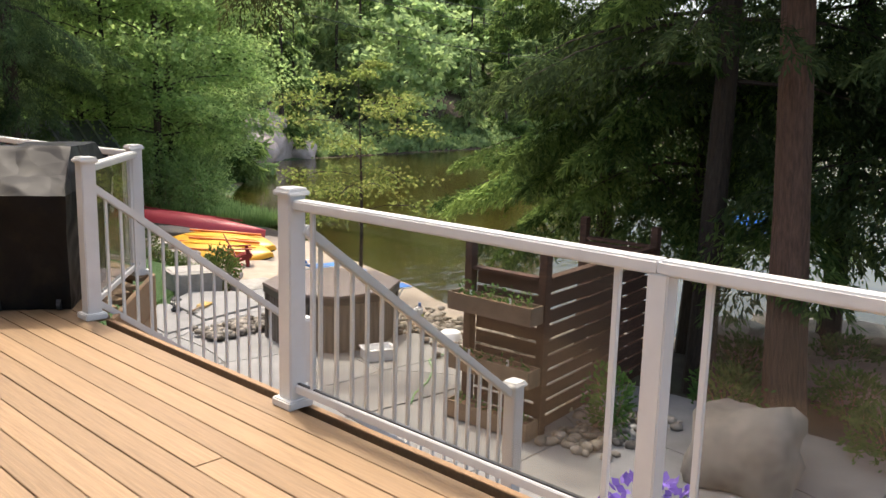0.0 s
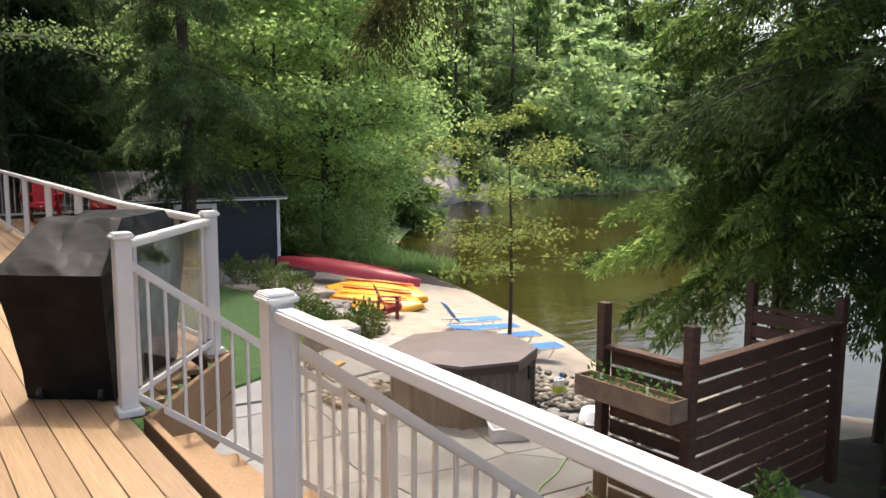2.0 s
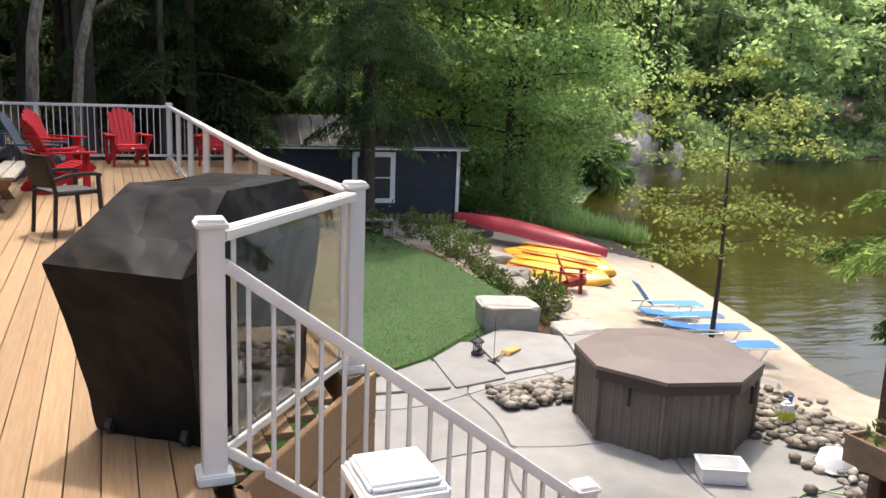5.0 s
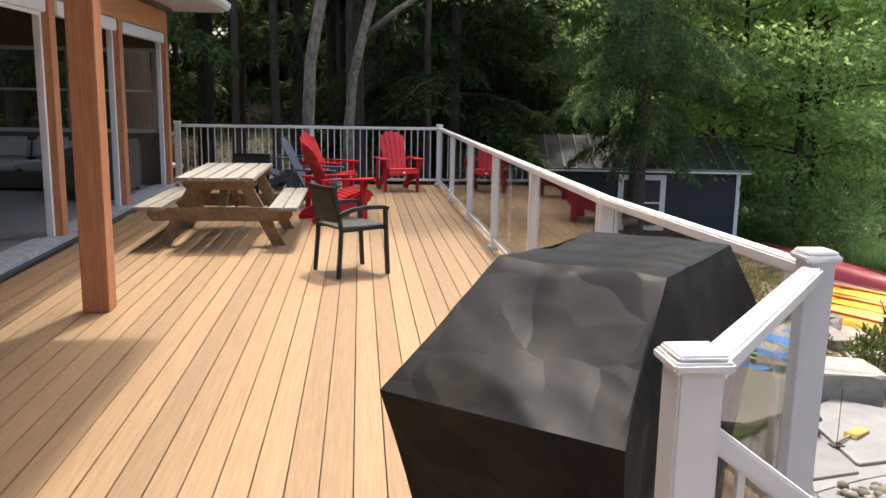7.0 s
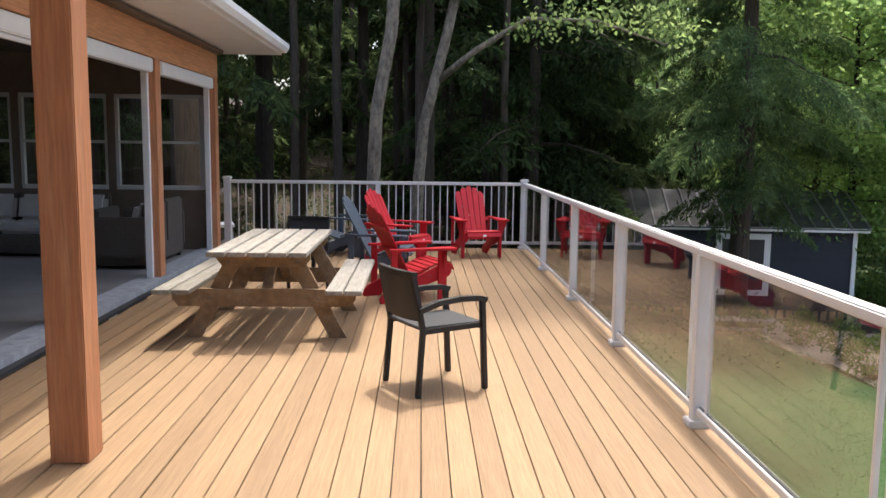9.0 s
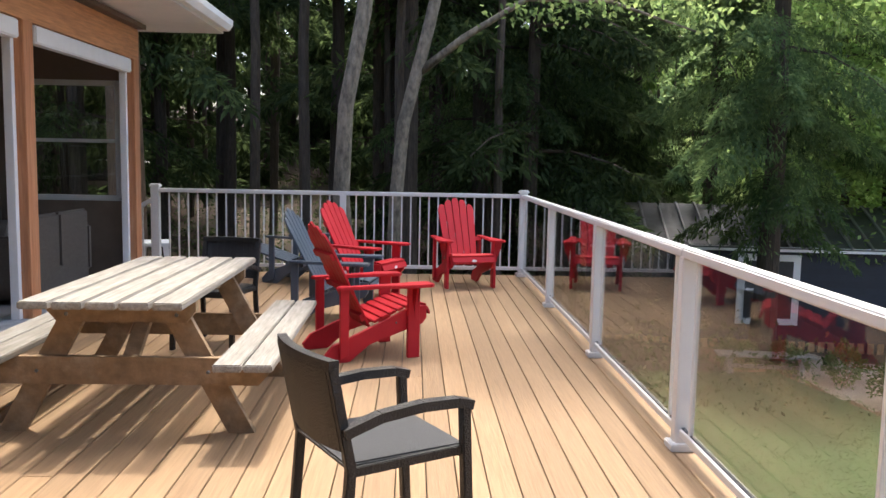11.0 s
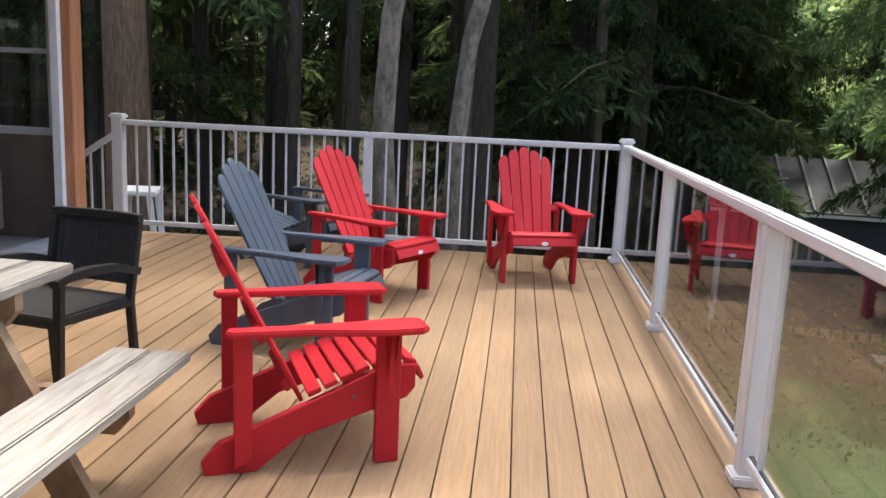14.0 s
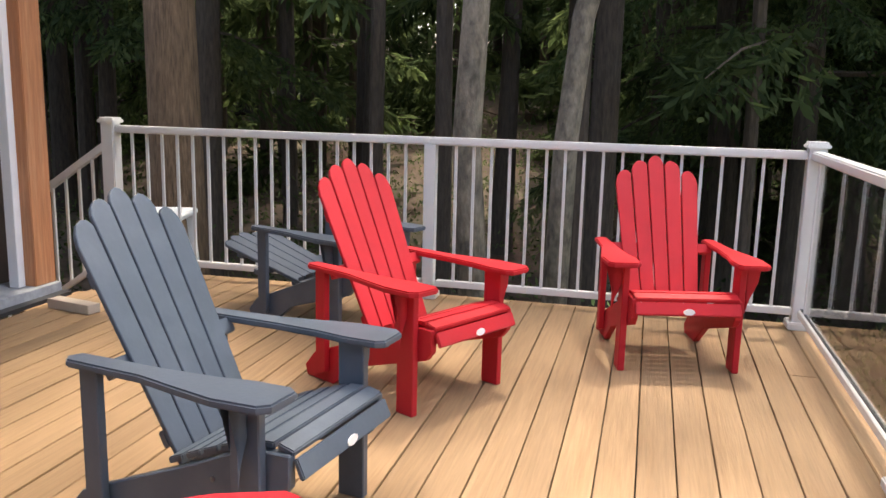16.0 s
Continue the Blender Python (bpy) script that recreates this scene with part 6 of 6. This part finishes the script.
for k in range(3000):
    x, y = rt.uniform(15, 100), rt.uniform(40, 95)
    f_ = y - (47 + 0.12 * (x - 33))
    if x < 30:
        f_ = np.interp(y, SHORE_Y, SHORE_X) - x if y < 47 else f_ + 6
    if f_ < 2.0 or (28 < x < 36 and f_ < 5) or any((x - a) ** 2 + (y - b) ** 2 < 9 for a, b in fs_):
        continue
    fs_.append((x, y))
    tree("far_tree", "mixed green trees on the far wooded shore", rt.choice(FAR), ground_pose(x, y, rt.uniform(0.6, 1.0), rt.uniform(0, 6.28)), "far shore trees")
    nf += 1
    if nf >= 130:
        break
for k in range(30):
    x = 118 + rt.uniform(0, 14)
    y = -60 + k * 5.0
    tree("far_tree", "mixed green trees on the far wooded shore", rt.choice(FAR), ground_pose(x + 0.2 * y, y, rt.uniform(0.35, 0.55), rt.uniform(0, 6.28)), "far shore trees")
nf = 0
for k in range(900):
    x, y = rt.uniform(14, 31), rt.uniform(37, 54)
    if np.interp(y, SHORE_Y, SHORE_X) - x < 1.0 and y < 47 or any((x - a) ** 2 + (y - b) ** 2 < 6 for a, b in fs_):
        continue
    fs_.append((x, y))
    tree("far_tree", "mixed green trees on the far wooded shore", rt.choice(FAR), ground_pose(x, y, rt.uniform(0.6, 0.9), rt.uniform(0, 6.28)), "far shore trees")
    nf += 1
    if nf >= 34:
        break
M_PINKROCK = material("pink_grey_shore_rock", (0.40, 0.335, 0.30), 0.85, vary=0.3, scale=0.7, bump=0.8, bump_scale=2.5, stain=(0.20, 0.17, 0.15), stain_scale=0.5, stain_amount=0.8)
for k, (x, y, s, h) in enumerate(((31.0, 47.6, 3.0, 1.7), (34.2, 49.2, 3.2, 2.4), (28.2, 45.2, 2.2, 0.9), (36.8, 49.4, 2.2, 1.2))):
    boulder(60 + k, x, y, WATER_Z + h * 0.35, (s, s * 0.7, h), "smooth pink-grey rock slope on the far shore", flat=0.1, rz=k * 33, mat=M_PINKROCK)
for k in range(3):
    lg = thing("driftwood_log", "fallen grey log at the far waterline", "log", pose(28.6 + k * 0.7, 43.4 + k * 0.5, WATER_Z + 0.25 + 0.12 * k, 0, -3, 25 + 12 * k))
    part("log", tube([(-2.2, 0, 0), (0, 0.1, 0.05), (2.2, 0, 0)], [0.22, 0.18, 0.1], 8), M_BARK, lg)
# power lines over the cove
for k, z in enumerate((7.4, 8.3, 5.6)):
    wire = thing("power_line", "thin dark overhead wire across the cove", "cable")
    part("wire", tube([(22 + 6 * t * 9, 45 - 2.0 * t * 9, z + 3 * (2 * t - 1) ** 2 - 2.2 * t) for t in np.linspace(0, 1, 12)], [0.02] * 12, 4), M_GASKET, wire)


# ---- shrubs, flowers, tall grass ----
def shrub(x, y, z, r, h, n, mat, label, seed, flower=None, name="shrub", parent=None):
    g = np.random.default_rng(seed)
    th = thing(name, label, "plant", pose(x, y, z), group="garden plants")
    bm = bmesh.new()
    for k in range(7):
        a = k * 0.9
        tube([(0, 0, -0.03), (0.4 * r * math.cos(a), 0.4 * r * math.sin(a), h * 0.45), (0.7 * r * math.cos(a), 0.7 * r * math.sin(a), h * 0.85)], [0.008, 0.006, 0.003], 4, bm)
    part("stem", bm, M_BROWNWOOD, th)
    v = unit(g.normal(0, 1, (n, 3)))
    pos = v * (g.uniform(0.35, 1, n) ** 0.5)[:, None] * np.array([r, r, h * 0.5]) * (1 + 0.25 * np.sin(5 * v[:, :1] + seed)) + np.array([0, 0, h * 0.55])
    pos[:, 2] = np.maximum(pos[:, 2], 0.02)
    l = g.uniform(0.05, 0.10, n) * (0.7 + r)
    part_mesh("foliage", quad_mesh("foliage", leaf_tris(pos, unit(v + g.normal(0, 0.6, (n, 3)) + np.array([0, 0, 0.3])), unit(g.normal(0, 1, (n, 3))), l, l * 0.45), mat), th)
    if flower:
        m_ = 40
        v = unit(g.normal(0, 1, (m_, 3)) + np.array([0, 0, 0.5]))
        pos = v * np.array([r, r, h * 0.5]) * 1.03 + np.array([0, 0, h * 0.55])
        part_mesh("flowers", quad_mesh("flowers", leaf_tris(pos, unit(g.normal(0, 1, (m_, 3))), unit(g.normal(0, 1, (m_, 3))), np.full(m_, 0.05), np.full(m_, 0.05)), flower), th)["kind"] = "stuff"
    return th


M_PINK = foliage("pink_petals", (0.5, 0.12, 0.16), (0.6, 0.2, 0.22), 0.3)
M_VIOLET = foliage("violet_petals", (0.18, 0.12, 0.42), (0.28, 0.2, 0.5), 0.3)
M_PALE = foliage("pale_petals", (0.6, 0.6, 0.5), (0.7, 0.7, 0.62), 0.3)
for k, (x, y, r, h, fl) in enumerate(((9.3, 14.7, 0.42, 0.85, None), (9.75, 15.1, 0.36, 0.7, M_PINK), (9.5, 16.6, 0.24, 0.4, M_PALE), (9.75, 17.3, 0.22, 0.38, M_PALE), (10.0, 19.2, 0.38, 0.75, None), (10.0, 20.3, 0.42, 0.8, None),
                                     (10.1, 21.6, 0.42, 0.8, None), (9.9, 22.9, 0.36, 0.7, None), (9.0, 23.3, 0.36, 0.65, None), (8.2, 23.6, 0.34, 0.6, None), (7.75, 13.3, 0.22, 0.3, M_VIOLET), (9.9, 18.2, 0.24, 0.4, M_PALE))):
    shrub(x, y, max(gz_at(x, y), -2.45) if x > 9.6 else gz_at(x, y), r, h, 900, M_SHRUB, "small grey-green garden shrub in the mulch bed", 70 + k, fl)
shrub(7.75, 4.55, -1.95, 0.25, 0.75, 700, M_BUSH, "leafy green bush beside the privacy screen", 90)
for k, (x, y) in enumerate(((9.4, 2.2), (9.9, 4.2), (11.2, 3.2), (12.0, 4.9), (13.3, 3.9), (10.8, 0.8))):
    shrub(x, y, gz_at(x, y), 0.5, 0.6, 900, M_BUSH, "low green undergrowth among the rocks", 100 + k)
for k, (x, y) in enumerate(((2.35, 20.4), (2.75, 20.6), (3.3, 20.3), (2.5, 20.9))):
    shrub(x, y, gz_at(x, y), 0.42, 1.5 + 0.2 * (k % 2), 420, M_LEAF, "leafy green saplings behind the far railing", 120 + k)
for k, (x, y, r, h) in enumerate(((13.7, 25.0, 0.9, 1.7), (14.5, 24.7, 1.0, 1.9), (15.2, 25.3, 1.0, 2.2), (14.2, 26.4, 1.2, 2.6), (15.9, 26.6, 1.2, 2.4), (13.2, 26.6, 1.0, 2.4), (16.6, 28.0, 1.3, 2.6))):
    shrub(x, y, gz_at(x, y), r, h, 1900, M_LEAF, "dense leafy thicket under the beach trees", 140 + k)
for pl, n, h in zip(planters, (170, 90, 80), (0.18, 0.10, 0.13)):
    g = np.random.default_rng(int(n))
    pos = np.stack([g.uniform(-0.09, 0.07, n), g.uniform(-0.48, 0.48, n), 0.15 + g.uniform(0, 1, n) ** 1.5 * h], -1)
    part_mesh("herb_foliage", quad_mesh("herb_foliage", leaf_tris(pos, unit(g.normal(0, 1, (n, 3)) + np.array([-0.3, 0, 0.6])), unit(g.normal(0, 1, (n, 3))), g.uniform(0.04, 0.08, n), g.uniform(0.02, 0.035, n)), M_BUSH), pl)["kind"] = "stuff"
g = np.random.default_rng(76)
n = 240
v = unit(g.normal(0, 1, (n, 3)))
pos = v * np.array([0.16, 0.16, 0.10]) + np.array([0, 0, 0.28])
part_mesh("flowers", quad_mesh("flowers", leaf_tris(pos, unit(v + g.normal(0, 0.5, (n, 3))), unit(g.normal(0, 1, (n, 3))), np.full(n, 0.05), np.full(n, 0.035)), M_VIOLET), pot)["kind"] = "stuff"
g = np.random.default_rng(77)
n = 9000
x = g.uniform(13.4, 17.6, n)
y = 24.9 - 0.45 * (x - 13.2) + 6.5 * g.uniform(0, 1, n) ** 1.3
z = np.maximum(ground_z(x, y), WATER_Z - 0.05)
pos = np.stack([x, y, z], -1)
d = unit(np.stack([g.normal(0, 0.25, n), g.normal(0, 0.25, n), np.ones(n)], -1))
tall = new("tall_grass", quad_mesh("tall_grass", leaf_tris(pos, d, unit(g.normal(0, 1, (n, 3))), g.uniform(0.25, 0.7, n), np.full(n, 0.03)), M_LEAF))
tagged(tall, "tall green shore grass at the water's edge", "grass", kind="stuff")
# low bushes along the far waterline
n = 16000
x = g.uniform(19, 90, n)
y = 47 + 0.12 * (x - 33) + 0.3 + 5.0 * g.uniform(0, 1, n) ** 1.5
keep = ~((x > 27) & (x < 38) & (g.uniform(0, 1, n) < 0.93))
x, y = x[keep], y[keep]
n = len(x)
pos = np.stack([x, y, ground_z(x, y) + (0.2 + 0.9 * (np.sin(x * 1.1) + 1) * 0.5) * g.uniform(0, 1, n)], -1)
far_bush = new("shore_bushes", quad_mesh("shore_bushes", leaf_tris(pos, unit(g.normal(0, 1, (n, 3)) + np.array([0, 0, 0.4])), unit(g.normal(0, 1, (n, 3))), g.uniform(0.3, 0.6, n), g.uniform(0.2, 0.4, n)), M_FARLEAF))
tagged(far_bush, "low green bushes along the far waterline", "bushes", kind="stuff")
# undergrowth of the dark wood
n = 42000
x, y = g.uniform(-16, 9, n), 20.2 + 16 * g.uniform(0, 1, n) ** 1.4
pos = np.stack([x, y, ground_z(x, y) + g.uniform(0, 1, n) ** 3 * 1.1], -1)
# leaves take the shade-darkened needle colour
under = new("undergrowth", quad_mesh("undergrowth", leaf_tris(pos, unit(g.normal(0, 1, (n, 3)) + np.array([0, 0, 0.4])), unit(np.array([0, 0, 1.0]) + g.normal(0, 0.6, (n, 3))), g.uniform(0.05, 0.13, n), g.uniform(0.025, 0.06, n)), M_SHADENEEDLE))
tagged(under, "dim low undergrowth between the dark trunks", "undergrowth", kind="stuff")

# ---- parked car and a house beyond the trees ----
car = thing("parked_car", "dark parked car half hidden among the trees", "car", Matrix.Translation((-7.6, 35.7, gz_at(-7.6, 35.7))) @ Matrix.Rotation(radians(20), 4, 'Z'))
M_CAR = material("dark_car_paint", (0.02, 0.022, 0.026), 0.25, coat=0.5)
part("body", prism([(-2.1, 0.35), (2.1, 0.35), (2.15, 0.7), (1.95, 0.9), (1.0, 1.0), (-1.9, 1.02), (-2.15, 0.8)], 1.75, None, 0.04), M_CAR, car)
part("cabin", prism([(0.95, 0.98), (0.3, 1.5), (-1.3, 1.52), (-1.9, 1.0)], 1.5, None, 0.05), M_CAR, car)
# the windscreen's reflection is given as a pale base colour
part("windscreen", beam((0.98, 0, 1.02), (0.36, 0, 1.48), 1.35, 0.02, 0), material("reflection_toned_glass", (0.35, 0.38, 0.4), 0.1), car, "windscreen with a pale reflection in its colour")
for sx in (-1.35, 1.35):
    for sy in (-0.8, 0.8):
        part("wheel", tube([(sx, sy - 0.11, 0.33), (sx, sy + 0.11, 0.33)], [0.33, 0.33], 16), M_GASKET, car)
nh = thing("neighbour_house", "pale roofed house far beyond the trees", "house", Matrix.Translation((-19, 60, gz_at(-19, 60))) @ Matrix.Rotation(radians(-20), 4, 'Z'))
part("wall", box((0, 0, 1.5), (11, 7, 3.0)), M_SIDING, nh)
part("roof", prism([(-6, 3.0), (6, 3.0), (0, 5.4)], 8.0), material("pale_roof", (0.45, 0.43, 0.42), 0.9, vary=0.1), nh)
for xx in (-3, 0, 3):
    w = part("window", box((xx, -3.52, 1.6), (1.3, 0.06, 1.2)), M_VINYL, nh)
    part("pane", box((xx, -3.56, 1.6), (1.1, 0.02, 1.0)), M_GASKET, w)
